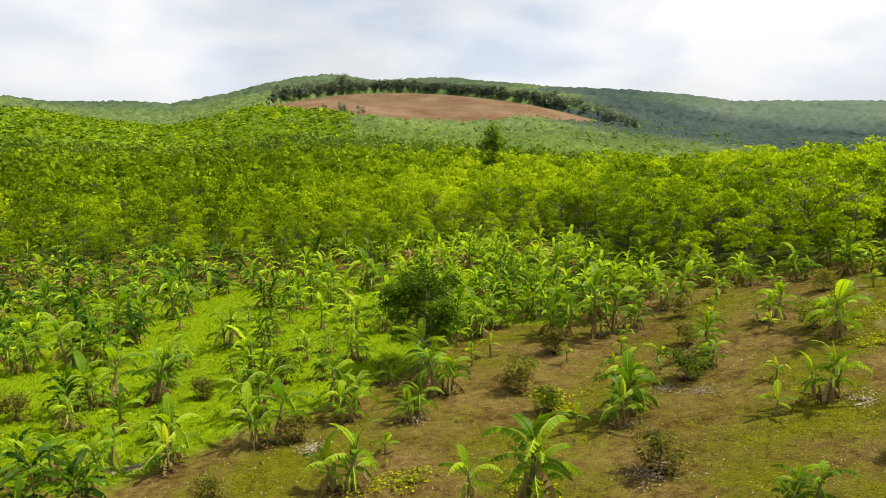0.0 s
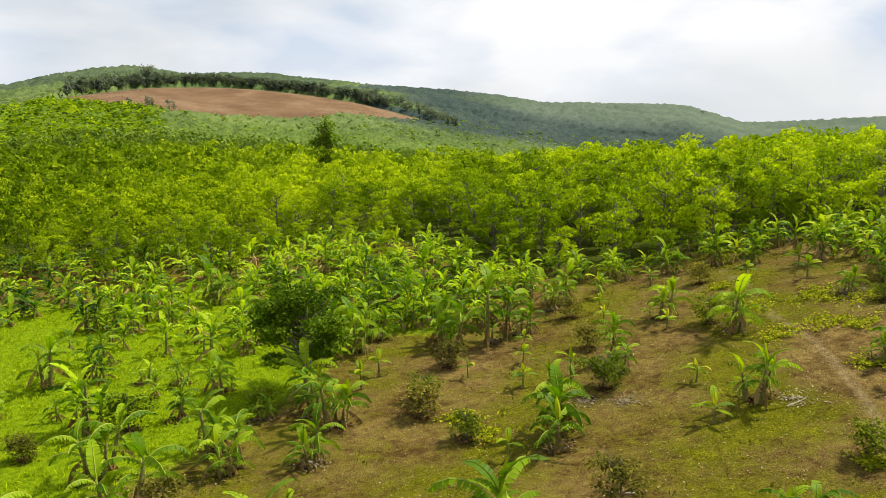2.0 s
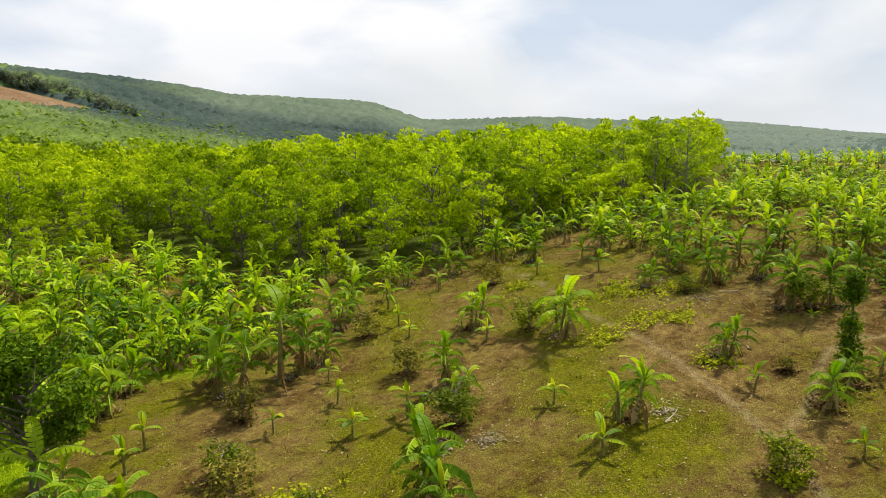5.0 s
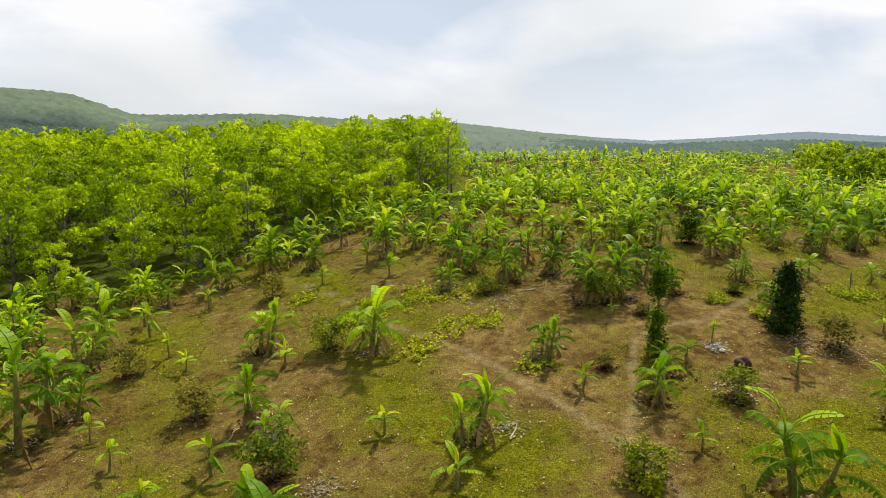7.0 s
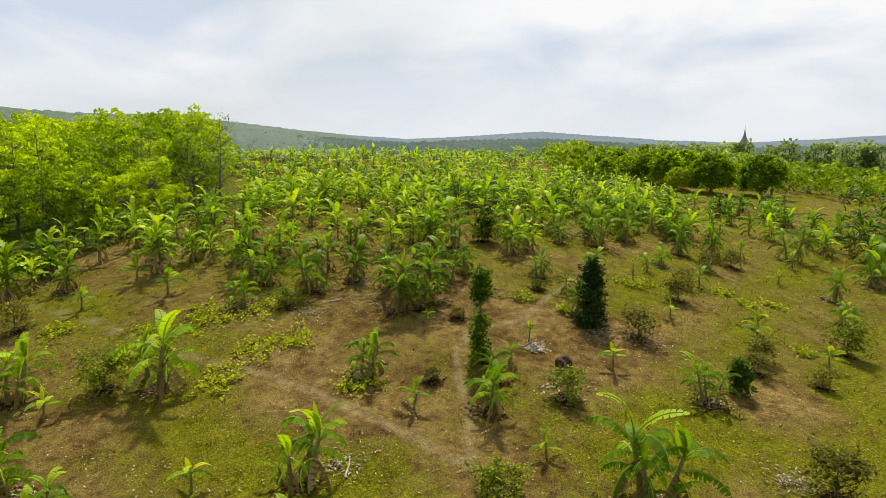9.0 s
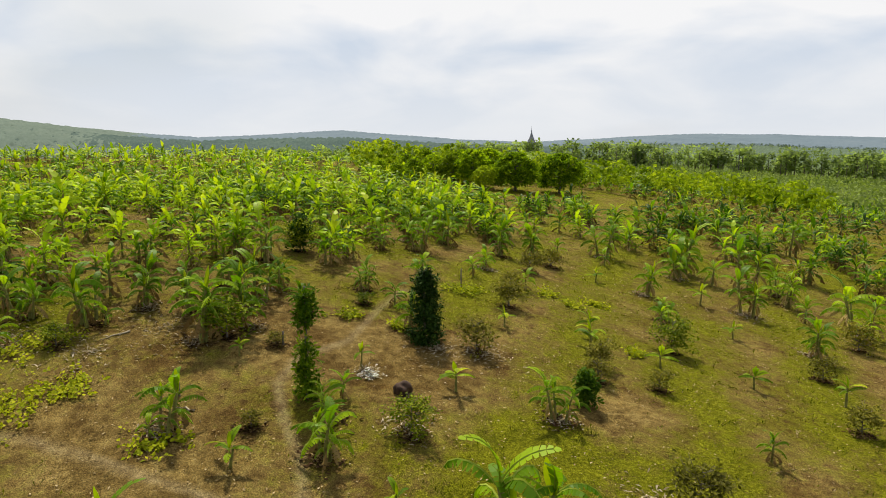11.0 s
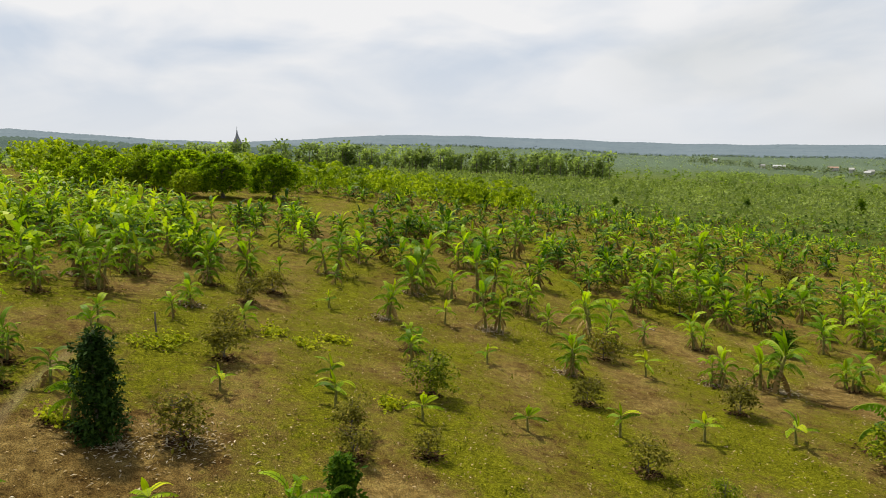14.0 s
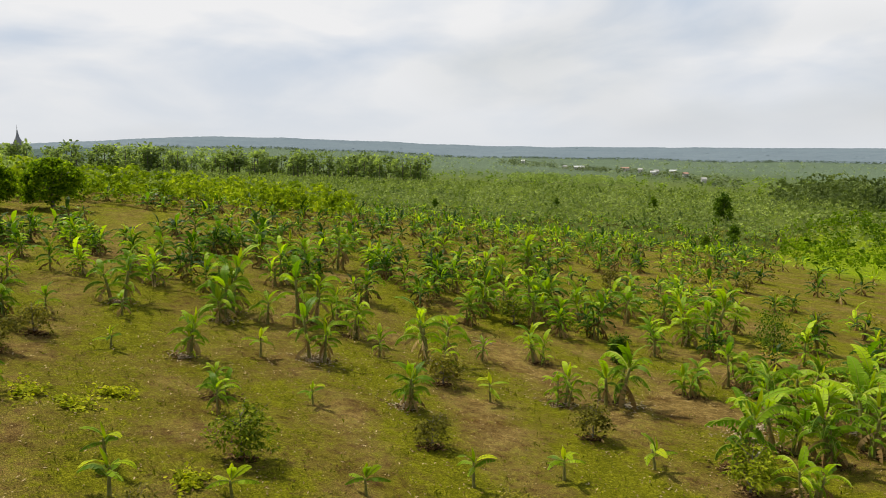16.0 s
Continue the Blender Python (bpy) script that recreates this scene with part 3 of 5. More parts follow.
    grain = ramp(t, noise_node(t, 26.0, 4.0, 0.7, "World"), [(0.36, (0.31, 0.315, 0.30)), (0.5, (0.80, 0.81, 0.78)), (0.66, (1.46, 1.47, 1.40))])
    col = mix(t, 1.0, col, grain, "MULTIPLY")
    t.links.new(col, b.inputs["Base Color"])
    b.inputs["Specular IOR Level"].default_value = 0.03
    bump(t, b, math_node(t, "ADD", fine, math_node(t, "MULTIPLY", grit, 1.5)), 1.0, 0.06)
    return m


M_GROUND = ground_material()
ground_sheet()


# ---- banana plants ----
rng = np.random.default_rng(7)
LEAF = {k: [] for k in ("erect", "arch", "droop", "dead", "spear", "low", "sag")}
PIECE = {k: [] for k in LEAF}


def add_leaf(kind, piece, mats):
    LEAF[kind].append(mesh_of(kind + "_leaf", piece[0], piece[1], mats, piece[2] if not np.isscalar(piece[2]) else None))
    PIECE[kind].append(piece)


for k in range(3):
    add_leaf("erect", blade(rng, rng.uniform(1.15, 1.35), 0.34, 80, 4 - 16 * k, 0.5, 0.25, 11, curl=rng.normal(0, 0.08)), [M_BANANA, M_RIB])
    add_leaf("arch", blade(rng, rng.uniform(1.2, 1.45), 0.35, 60, -48 - 12 * k, 0.9, -0.45, 12, curl=rng.normal(0, 0.10)), [M_BANANA, M_RIB])
    add_leaf("droop", blade(rng, rng.uniform(1.1, 1.35), 0.33, 34, -74 - 8 * k, 1.0, -0.70, 12, curl=rng.normal(0, 0.12)), [M_BANANA, M_RIB])
    add_leaf("dead", blade(rng, rng.uniform(0.85, 1.2), 0.34, -30, -96, 1.0, -0.8, 7, curl=rng.normal(0, 0.1), rib=False), [M_DEAD])
    add_leaf("low", blade(rng, rng.uniform(0.72, 0.9), 0.27, 50, -20 - 16 * k, 0.3, 0.10, 8, curl=rng.normal(0, 0.1)), [M_BANANA_PALE if k else M_BANANA_MID, M_RIB])
    add_leaf("sag", blade(rng, rng.uniform(0.75, 0.95), 0.27, 28, -40 - 14 * k, 0.6, -0.35, 8, curl=rng.normal(0, 0.1)), [M_BANANA if k else M_BANANA_MID, M_RIB])
add_leaf("spear", spear(rng, 1.1, 0.22), [M_BANANA_PALE])
add_leaf("spear", spear(rng, 0.95, 0.30), [M_BANANA_PALE])


def stem_piece(rng, high, r=0.10, tilt=(0, 0)):
    s = np.linspace(0, 1, 6)
    p = np.column_stack([tilt[0] * s ** 1.3 * high, tilt[1] * s ** 1.3 * high, s * high])
    return tube(p, r * (1.15 - 0.55 * s), 7)


def stem_plan(rng, high, base, tilt, n, dead, size, spear_on):
    """One stem and its leaves: a list of (kind, index, matrix)."""
    out = []
    top = Vector((base[0] + tilt[0] * high, base[1] + tilt[1] * high, high))
    a0 = rng.random() * 6.28
    for k in range(n):
        f = k / max(1, n - 1)
        kind = "erect" if f < 0.13 else "arch" if f < 0.58 else "droop"
        m = Matrix.LocRotScale(top - Vector((tilt[0], tilt[1], 1.0)) * (0.42 * high * f ** 1.3), Euler((rng.normal(0, 0.12), rng.normal(0, 0.10), a0 + k * 2.4 + rng.normal(0, 0.25))), (size * rng.uniform(0.75, 1.1),) * 3)
        out.append((kind, int(rng.integers(3)), m))
    for k in range(dead):
        m = Matrix.LocRotScale(top - Vector((tilt[0], tilt[1], 1.0)) * high * (0.30 + 0.11 * k), Euler((0, rng.normal(0, 0.2), a0 + k * 1.7)), (size * rng.uniform(0.75, 1.1),) * 3)
        out.append(("dead", int(rng.integers(3)), m))
    if spear_on:
        out.append(("spear", int(rng.integers(2)), Matrix.LocRotScale(top - Vector((0, 0, 0.05)), Euler((rng.normal(0, 0.1), rng.normal(0, 0.1), a0)), (size * rng.uniform(0.6, 0.9),) * 3)))
    return out


def banana_design(seed, kind, rich=0):
    """(stems, leaves) of one design: a young plant, a single plant or a clump of several stems; rich: more leaves a stem."""
    g = np.random.default_rng(seed)
    stems, lv = [], []
    if kind == "young":
        h = g.uniform(0.65, 0.95)
        stems.append((stem_piece(g, h, 0.048, (g.normal(0, 0.08), g.normal(0, 0.08))), Matrix.Identity(4)))
        a0 = g.random() * 6
        for k in range(int(g.integers(5, 8))):
            m = Matrix.LocRotScale((0, 0, h - 0.05 * k), Euler((g.normal(0, 0.15), g.normal(0, 0.2), a0 + k * 2.4 + g.normal(0, 0.4))), (g.uniform(0.75, 1.1),) * 3)
            lv.append(("low" if k < 2 else "sag", int(g.integers(3)), m))
        lv.append(("spear", 1, Matrix.LocRotScale((0, 0, h - 0.05), Euler((g.normal(0, .15), g.normal(0, .15), a0)), (0.55,) * 3)))
        return stems, lv
    n = {"single": 1, "clump": 4, "stand": 4}[kind]
    for k in range(n):
        an, d = g.random() * 6.28, (0 if n == 1 else g.uniform(0.2, 0.5))
        base = (math.cos(an) * d, math.sin(an) * d)
        h = (1.2 if kind == "single" else 1.45 if kind == "clump" else 1.7) * g.uniform(0.9, 1.1) * (1.0, g.uniform(0.7, 0.95), g.uniform(0.5, 0.8), g.uniform(0.2, 0.4))[k]
        tilt = (math.cos(an) * 0.14 * (n > 1) + g.normal(0, 0.04), math.sin(an) * 0.14 * (n > 1) + g.normal(0, 0.04))
        stems.append((stem_piece(g, h, 0.08 if k == 0 else 0.065 if k < 3 else 0.045, tilt), Matrix.Translation((*base, 0))))
        lv += stem_plan(g, h, base, tilt, (9, 8, 6, 5)[k] + rich, (4, 3, 2, 0)[k] + rich // 2, 1.08 if k == 0 else g.uniform(0.75, 1.0) if k < 3 else 0.6, g.random() < 0.5)
    return stems, lv


BANANA_LABEL = {"young": "young yellow-green banana plant with one thin stem", "single": "banana plant with torn arching green leaves",
                "clump": "clump of banana stems with torn leaves and brown dead leaves", "stand": "tall banana clump with dense upright leaves"}
DESIGN = {k: [banana_design(100 * i + j, k) for j in range(c)] for i, (k, c) in enumerate((("young", 4), ("single", 3), ("clump", 5), ("stand", 3)))}
RICH = {k: [banana_design(900 + 100 * i + j, k, 4) for j in range(3)] for i, k in enumerate(("single", "clump", "stand"))}
PARTED = {}


def banana_thing(kind, j):
    root = tagged(new("banana_plant"), BANANA_LABEL[kind], "banana plant", "banana plants of the plantation")
    stems, lv = DESIGN[kind][j]
    for p, m in stems:
        part("pseudostem", mesh_of("pseudostem", p[0], p[1], M_STEM, shade=True), root, m)
    for k, i, m in lv:
        part("dead_leaf" if k == "dead" else "leaf", LEAF[k][i], root, m)
    return root


def banana(kind, x, y, size=1.0, turn=None):
    """A banana plant of separate parts."""
    j = int(rng.integers(len(DESIGN[kind])))
    turn = rng.random() * 6.28 if turn is None else turn
    m = on_land(x, y, turn, size)
    if (kind, j) not in PARTED:
        PARTED[kind, j] = banana_thing(kind, j)
        PARTED[kind, j].matrix_basis = m
        return PARTED[kind, j]
    ob = copy_thing(PARTED[kind, j], Matrix.Identity(4))
    ob.matrix_basis = m
    return ob


# plain, light versions for the far fields
LIGHT = {"erect": blade(rng, 1.25, 0.28, 80, -5, 0.5, 0.25, 4, False), "arch": blade(rng, 1.35, 0.29, 58, -60, 0.9, -0.45, 5, False),
         "droop": blade(rng, 1.25, 0.28, 30, -85, 1.0, -0.7, 4, False), "dead": blade(rng, 1.0, 0.36, -30, -96, 1, -0.8, 2, False),
         "low": blade(rng, 0.7, 0.20, 56, -28, 0.2, 0.1, 3, False), "sag": blade(rng, 0.7, 0.20, 26, -50, 0.5, -0.3, 3, False), "spear": spear(rng, 1.0, 0.24)}
LIGHTER = {"erect": blade(rng, 1.25, 0.31, 78, -5, 0.4, 0.25, 3, False), "arch": blade(rng, 1.35, 0.32, 56, -58, 0.6, -0.4, 4, False),
           "droop": blade(rng, 1.25, 0.31, 28, -80, 0.6, -0.6, 3, False), "low": blade(rng, 0.7, 0.25, 56, -20, 0.2, 0.1, 2, False),
           "sag": blade(rng, 0.7, 0.25, 26, -45, 0.2, -0.2, 2, False), "spear": blade(rng, 1.1, 0.30, 88, 80, 0.0, 0.7, 2, False), "dead": blade(rng, 1.0, 0.4, -30, -96, 0.6, -0.7, 2, False)}
LIGHTEST = {**LIGHTER, **{k: blade(rng, n, w, a, b, 0.2, c, 2, False) for k, n, w, a, b, c in (("erect", 1.25, 0.34, 70, 0, 0.25), ("arch", 1.35, 0.36, 50, -50, -0.35), ("droop", 1.25, 0.34, 24, -70, -0.6))}}


def light_banana(kind, j, few=0, lively=False):
    """0 leaf, 1 stem, 2 dead leaf, 3 pale leaf. few: keep that many leaves and one stem, each of few faces."""
    stems, lv = RICH[kind][j]
    out = []
    if few:
        live, gone = [x for x in lv if x[0] not in ("dead", "spear")], [x for x in lv if x[0] == "dead"]
        step = max(1, len(live) // few)
        live = [("arch" if x[0] == "erect" and x[1] else x[0], *x[1:]) for x in live]
        lv = live[::step][:few] + gone[:4] + [x for x in lv if x[0] == "spear"][:1 if j < 2 else 0]
    for p, m in stems[:1] if few else stems:
        h = p[0][:, 2].max()
        out.append(moved(tube([(0, 0, 0), (0, 0, h * (0.65 if few else 1.0))], [0.075, 0.045], 4 - (few > 0), 1), m))
    for k, i, m in lv:
        if few:
            m = Matrix.Translation((0, 0, -0.35 * m.translation.z)) @ m
        v, f, _ = moved((LIGHTEST if 0 < few < 9 else LIGHTER if few else LIGHT)[k], m)
        out.append((v, f, {"dead": 2, "spear": 3, "low": 4}.get(k, 4 if lively and (k == "erect" or i == 0) else 0)))
    return merge(out)


def scatter(name, label, category, designs, spots, mats, lean=lambda x, y: 0.0):
    """Many plants as one mesh: spots of (design, x, y, turn, size)."""
    vs, fs, ix, shade, o = [], [], [], [], 0
    for d, x, y, turn, size in spots:
        v, f, i = designs[d]
        c, s = math.cos(turn) * size, math.sin(turn) * size
        w = np.empty_like(v)
        w[:, 0], w[:, 1], w[:, 2] = v[:, 0] * c - v[:, 1] * s + x, v[:, 0] * s + v[:, 1] * c + y, v[:, 2] * size + float(land(x, y)) - 0.05
        vs.append(w); fs.append(f + o); o += len(v)
        shade.append(np.full(len(v), rng.uniform(-0.3, 0.3) + lean(x, y)))
        ix.append(np.full(len(f), i) if np.isscalar(i) else i)
    me = mesh_of(name, np.concatenate(vs), np.concatenate(fs), mats, np.concatenate(ix))
    me.attributes.new("tint", "FLOAT", "POINT").data.foreach_set("value", np.concatenate(shade).astype(np.float32))
    return tagged(new(name, me), label, category, kind="stuff")


def rows_in(inside, x0, x1, y0, y1, gap, jitter, turn=0.0, keep=1.0):
    """Places on a planted grid inside a zone."""
    out = []
    c, s = math.cos(radians(turn)), math.sin(radians(turn))
    mx, my, r = (x0 + x1) / 2, (y0 + y1) / 2, math.hypot(x1 - x0, y1 - y0) / 2
    n = int(r / gap) + 1
    for i in range(-n, n + 1):
        for j in range(-n, n + 1):
            u, v = i * gap + rng.normal(0, jitter), j * gap + rng.normal(0, jitter)
            x, y = mx + u * c - v * s, my + u * s + v * c
            if x0 < x < x1 and y0 < y < y1 and rng.random() < keep and inside(x, y):
                out.append((x, y))
    return out


BMATS = [M_BANANA, M_STEM, M_DEAD, M_BANANA_PALE, M_BANANA_MID]
LUSHMATS = [M_BANANA_LUSH, M_STEM, M_DEAD, M_BANANA_PALE, M_BANANA_LUSH]


# ---- the rubber wood ----
def in_wood(x, y):
    return y > edge_wood(x) and math.hypot(x - CX, y - CY) < 340


RUBBER = []
for j in range(6):
    w, c = tree_parts(np.random.default_rng(40 + j), 7.4 + 0.5 * j, 0.14, 2.5, 16, 0.35, 2350, 0.80, round_clumps=42, up=0.8, squash=0.5, ratio=0.5)
    RUBBER.append((mesh_of("trunk", w[0], w[1], M_BARK, shade=True), mesh_of("crown", c[0], c[1], M_RUBBER)))
NEAR_TREE, MID_TREE, FAR_TREE = [], [], []
for j in range(5):
    c = tree_parts(np.random.default_rng(60 + j), 8.0 + 0.5 * j, 0.06, 2.4, 14, 0.62, 330, 1.05, round_clumps=17, up=0.7, squash=0.6, ratio=0.55)[1]
    NEAR_TREE.append((c[0], c[1], 0))
    c = tree_parts(np.random.default_rng(65 + j), 8.0 + 0.5 * j, 0.12, 2.4, 12, 1.35, 48, 0.95, round_clumps=12, up=0.8, squash=0.55, ratio=0.65)[1]
    MID_TREE.append((c[0], c[1], 0))
    c = tree_parts(np.random.default_rng(70 + j), 8.5, 0.3, 2.6, 6, 2.2, 15, 1.6, round_clumps=5)[1]
    FAR_TREE.append((c[0], c[1], 0))


def tree(name, meshes, label, x, y, size, group="", limbs=()):
    root = tagged(new(name), label, "tree", group)
    root.matrix_basis = on_land(x, y, rng.random() * 6.28, size)
    trunk = part("trunk", meshes[0], root)
    for limb in limbs:
        part("limb", mesh_of("limb", limb[0], limb[1], M_BARK, shade=True), trunk)
    part("crown", meshes[1], root)
    return root


spots = rows_in(in_wood, -330, 340, 40, 360, 4.3, 0.7, 20)
spots.sort(key=lambda p: math.hypot(p[0] - 20, p[1] - 25))
for x, y in spots[:135]:
    tree("rubber_tree", RUBBER[int(rng.integers(6))], "leafy bright green rubber tree with a slim trunk", x, y, rng.uniform(0.66, 1.0), "trees of the rubber wood")
for k in range(46):
    x = rng.uniform(16, 50) if k < 14 else rng.uniform(-50, 14)
    y = float(edge_wood(x)) - abs(rng.normal(0, 10 if x < 10 else 1.5)) - 1
    tree("rubber_tree", RUBBER[int(rng.integers(6))], "small leafy rubber tree at the edge of the wood", x, y, rng.uniform(0.4, 0.7), "trees of the rubber wood")
fade = lambda p: 215 + 50 * math.sin(p[0] * 12.9 + p[1] * 7.3) - 0.25 * p[0]
reach = lambda p: math.hypot(p[0] - CX, p[1] - CY)
fill = lambda pts, n, lo=0.8, hi=1.15: [(int(rng.integers(n)), x, y, rng.random() * 6.28, rng.uniform(lo, hi)) for x, y in pts]
west_tint = lambda x, y: -0.30 * float(smooth(5, -45, x))   # the western trees are darker
scatter("rubber_wood", "leafy rubber trees standing in planted rows", "wood", NEAR_TREE, fill([p for p in spots[135:] if reach(p) < 125], 5, 0.6, 1.0), [M_NEARWOOD], west_tint)
scatter("outer_rubber_wood", "rubber trees covering the slope behind the field", "wood", MID_TREE, fill([p for p in spots[135:] if 125 <= reach(p) < fade(p)], 5, 0.55, 1.0), [M_WOOD], west_tint)
brush = [(x, float(edge_wood(x)) + rng.normal(1, 5)) for x in rng.uniform(-75, 14, 110)]
scatter("wood_edge_brush", "low leafy growth along the edge of the wood", "brush", NEAR_TREE, fill(brush, 5, 0.22, 0.42), [M_NEARWOOD])
scatter("young_rubber_wood", "young trees covering a long rise", "wood", FAR_TREE, fill([p for p in spots[135:] if reach(p) >= fade(p)], 5, 0.4, 0.7), [M_FOREST])


# ---- woods on the hills ----
def tuft(seed, n, size, high, wide):
    g = np.random.default_rng(seed)
    c = np.column_stack([g.normal(0, wide * 0.28, 8), g.normal(0, wide * 0.28, 8), g.uniform(0.28, 0.95, 8) * high])
    v, f, _ = leaves(g, c, (wide * 0.3,) * 3, n, size, 0.7, 0, 0.7)
    return v, f, 0


HILL_TREE = [tuft(80 + j, 11, 2.4, 4.6, 6.0) for j in range(4)]
LINE_TREE = [tuft(90 + j, 110, 1.9, 12.0, 5.2) for j in range(4)]


def polar(az, r):
    return CX + r * math.sin(radians(az)), CY + r * math.cos(radians(az))


def hill_spots(n, a0, a1, r0, r1):
    out = []
    while len(out) < n:
        az, r = rng.uniform(a0, a1), math.sqrt(rng.uniform(r0 * r0, r1 * r1))
        x, y = polar(az, r)
        if clearing_zone(x, y) < 0.3:
            out.append((x, y))
    return out


def canopy(name, label, az0, az1, na, r0, r1, nr, high, mat):
    """The closed roof of a wood, one bump for each crown, down to the ground at its borders."""
    i, j = np.meshgrid(np.arange(nr), np.arange(na), indexing="ij")
    az = az0 + (az1 - az0) * (j + rng.uniform(-0.35, 0.35, j.shape)) / (na - 1)
    r = r0 * (r1 / r0) ** ((i + rng.uniform(-0.35, 0.35, i.shape)) / (nr - 1))
    x, y = CX + r * np.sin(np.radians(az)), CY + r * np.cos(np.radians(az))
    border = (i == 0) | (i == nr - 1) | (j == 0) | (j == na - 1)
    up = np.where(border, -0.15, rng.uniform(0.35, 1.0, i.shape) + (r > 635) * 0.25) * high
    up = up * np.clip((az1 - az) / 9, 0, 1)
    up = np.where(clearing_zone(x, y) > 0.25, -2.0, up)
    v = np.stack([x, y, land(x, y) + up], -1).reshape(-1, 3)
    a = (i * na + j)[:-1, :-1].ravel()
    f = np.vstack([np.stack([a, a + na, a + na + 1], -1), np.stack([a, a + na + 1, a + 1], -1)])
    me = mesh_of(name, v, f, mat, shade=True)
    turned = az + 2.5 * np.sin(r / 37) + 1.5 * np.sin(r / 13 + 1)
    # young haze-greyed woods on the floor, dark woods at the foot of the ridge, dark woods and painted shadow beside
    # the clearing, sunny ones in the west, painted haze in the east and on the ridge
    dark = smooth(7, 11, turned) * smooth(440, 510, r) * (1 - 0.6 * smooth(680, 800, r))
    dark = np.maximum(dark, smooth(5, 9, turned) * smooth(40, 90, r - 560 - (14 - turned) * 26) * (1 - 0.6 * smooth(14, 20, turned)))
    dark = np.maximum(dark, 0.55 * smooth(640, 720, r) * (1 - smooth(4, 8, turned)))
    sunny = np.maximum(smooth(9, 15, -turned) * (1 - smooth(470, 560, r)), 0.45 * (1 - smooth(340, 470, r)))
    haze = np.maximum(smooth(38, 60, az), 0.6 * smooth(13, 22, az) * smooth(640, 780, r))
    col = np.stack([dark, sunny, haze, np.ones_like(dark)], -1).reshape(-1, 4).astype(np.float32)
    me.color_attributes.new("kinds_and_haze", "FLOAT_COLOR", "POINT").data.foreach_set("color", col.ravel())
    return tagged(new(name, me), label, "wood", kind="stuff")


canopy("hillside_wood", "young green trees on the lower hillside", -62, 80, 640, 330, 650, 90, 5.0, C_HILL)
canopy("hill_wood", "dark green trees on the upper hill and ridge, blue haze painted in", -62, 76, 560, 635, 1600, 70, 6.5, C_HILL)
canopy("valley_edge_wood", "dark woods below far ridges, blue haze painted in", 64, 108, 300, 640, 1060, 22, 5.0, C_BAND)
canopy("far_ridge_wood", "woods on far ridges, blue-grey haze painted into their colour", 60, 178, 800, 1050, 2600, 44, 2.2, C_FAR)
scatter("hillside_trees", "taller trees among the young wood", "trees", HILL_TREE, fill(hill_spots(1500, -40, 40, 330, 600), 4, 0.8, 1.2), [M_FOREST])
scan = np.arange(470.0, 700.0, 3.0)
crest = []
for x in np.linspace(-140, 100, 320):
    hit = scan[clearing_zone(np.full_like(scan, x), scan) > 0.3]
    crest.append((x, (hit.max() if len(hit) else 640) + 3 + abs(rng.normal(0, 9))))
crest += [polar(az, 690 - (az - 7) * 24 + rng.normal(0, 16)) for az in rng.uniform(7, 15, 60)]
crest += [polar(rng.uniform(-14.5, -11), rng.uniform(600, 680)) for k in range(50)]
crest = [p for p in crest if clearing_zone(*p) < 0.3]
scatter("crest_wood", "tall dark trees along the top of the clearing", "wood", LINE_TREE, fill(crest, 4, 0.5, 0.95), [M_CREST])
scatter("western_wood", "sunny young trees climbing the western hillside", "wood", HILL_TREE, fill([p for p in hill_spots(2800, -38, -9, 330, 530)], 4, 0.8, 1.3), [M_NEARWOOD], lambda x, y: -0.32)
scatter("clearing_trees", "few dark trees left at the foot of the clearing", "trees", LINE_TREE, fill([(-79.7, 480), (-69, 482), (-66, 484), (-58, 487), (-54, 489)], 4, 0.5, 0.7), [M_CREST])
x, y = -91, 652
w, c = tree_parts(np.random.default_rng(8), 17, 0.4, 5, 10, 1.6, 700, 2.2, 0.4)
tree("hilltop_tree", (mesh_of("trunk", w[0], w[1], M_BARK), mesh_of("crown", c[0], c[1], M_CREST)), "single tall dark tree on the hill crest", x, y, 1.0)

# ---- the south-east: lower plantation, line of tall trees, ponds of scrub ----
belt = [polar(az, r) for az, r in zip(rng.uniform(87, 126, 360), rng.uniform(98, 140, 360))]
scatter("young_tree_belt", "bright yellow-green young trees in a belt", "trees", MID_TREE, fill(belt, 5, 0.30, 0.54), [M_BELT])
# Line leaves paled and blued: distance haze is put into the colour.
M_LINE = foliage("hazy_line_leaf", (0.17, 0.23, 0.085), (0.275, 0.35, 0.135), (0.36, 0.43, 0.165), 0.52, 0.7, 0.06, 0.4)
line = [polar(az + rng.normal(0, 0.2), rng.uniform(345, 375)) for az in np.sort(rng.uniform(80, 132, 440))]
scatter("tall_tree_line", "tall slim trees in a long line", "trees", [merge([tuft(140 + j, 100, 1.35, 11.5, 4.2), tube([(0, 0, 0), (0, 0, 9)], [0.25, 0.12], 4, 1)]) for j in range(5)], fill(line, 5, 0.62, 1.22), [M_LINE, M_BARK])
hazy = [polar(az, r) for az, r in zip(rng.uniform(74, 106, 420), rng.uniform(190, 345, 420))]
scatter("hazy_wood", "pale green woods below the stupa, haze painted in", "wood", MID_TREE, fill(hazy, 5, 0.5, 0.85), [M_LINE])
LB = [light_banana(k, j, 0, lv) for lv in (False, True) for k in ("single", "clump", "stand") for j in range(3)]
XB = [light_banana(k, j, 8, lv) for lv in (False, True) for k in ("single", "clump", "stand") for j in range(3)]
FB = [light_banana(k, j, 12, lv) for lv in (False, True) for k in ("single", "clump", "stand") for j in range(3)]
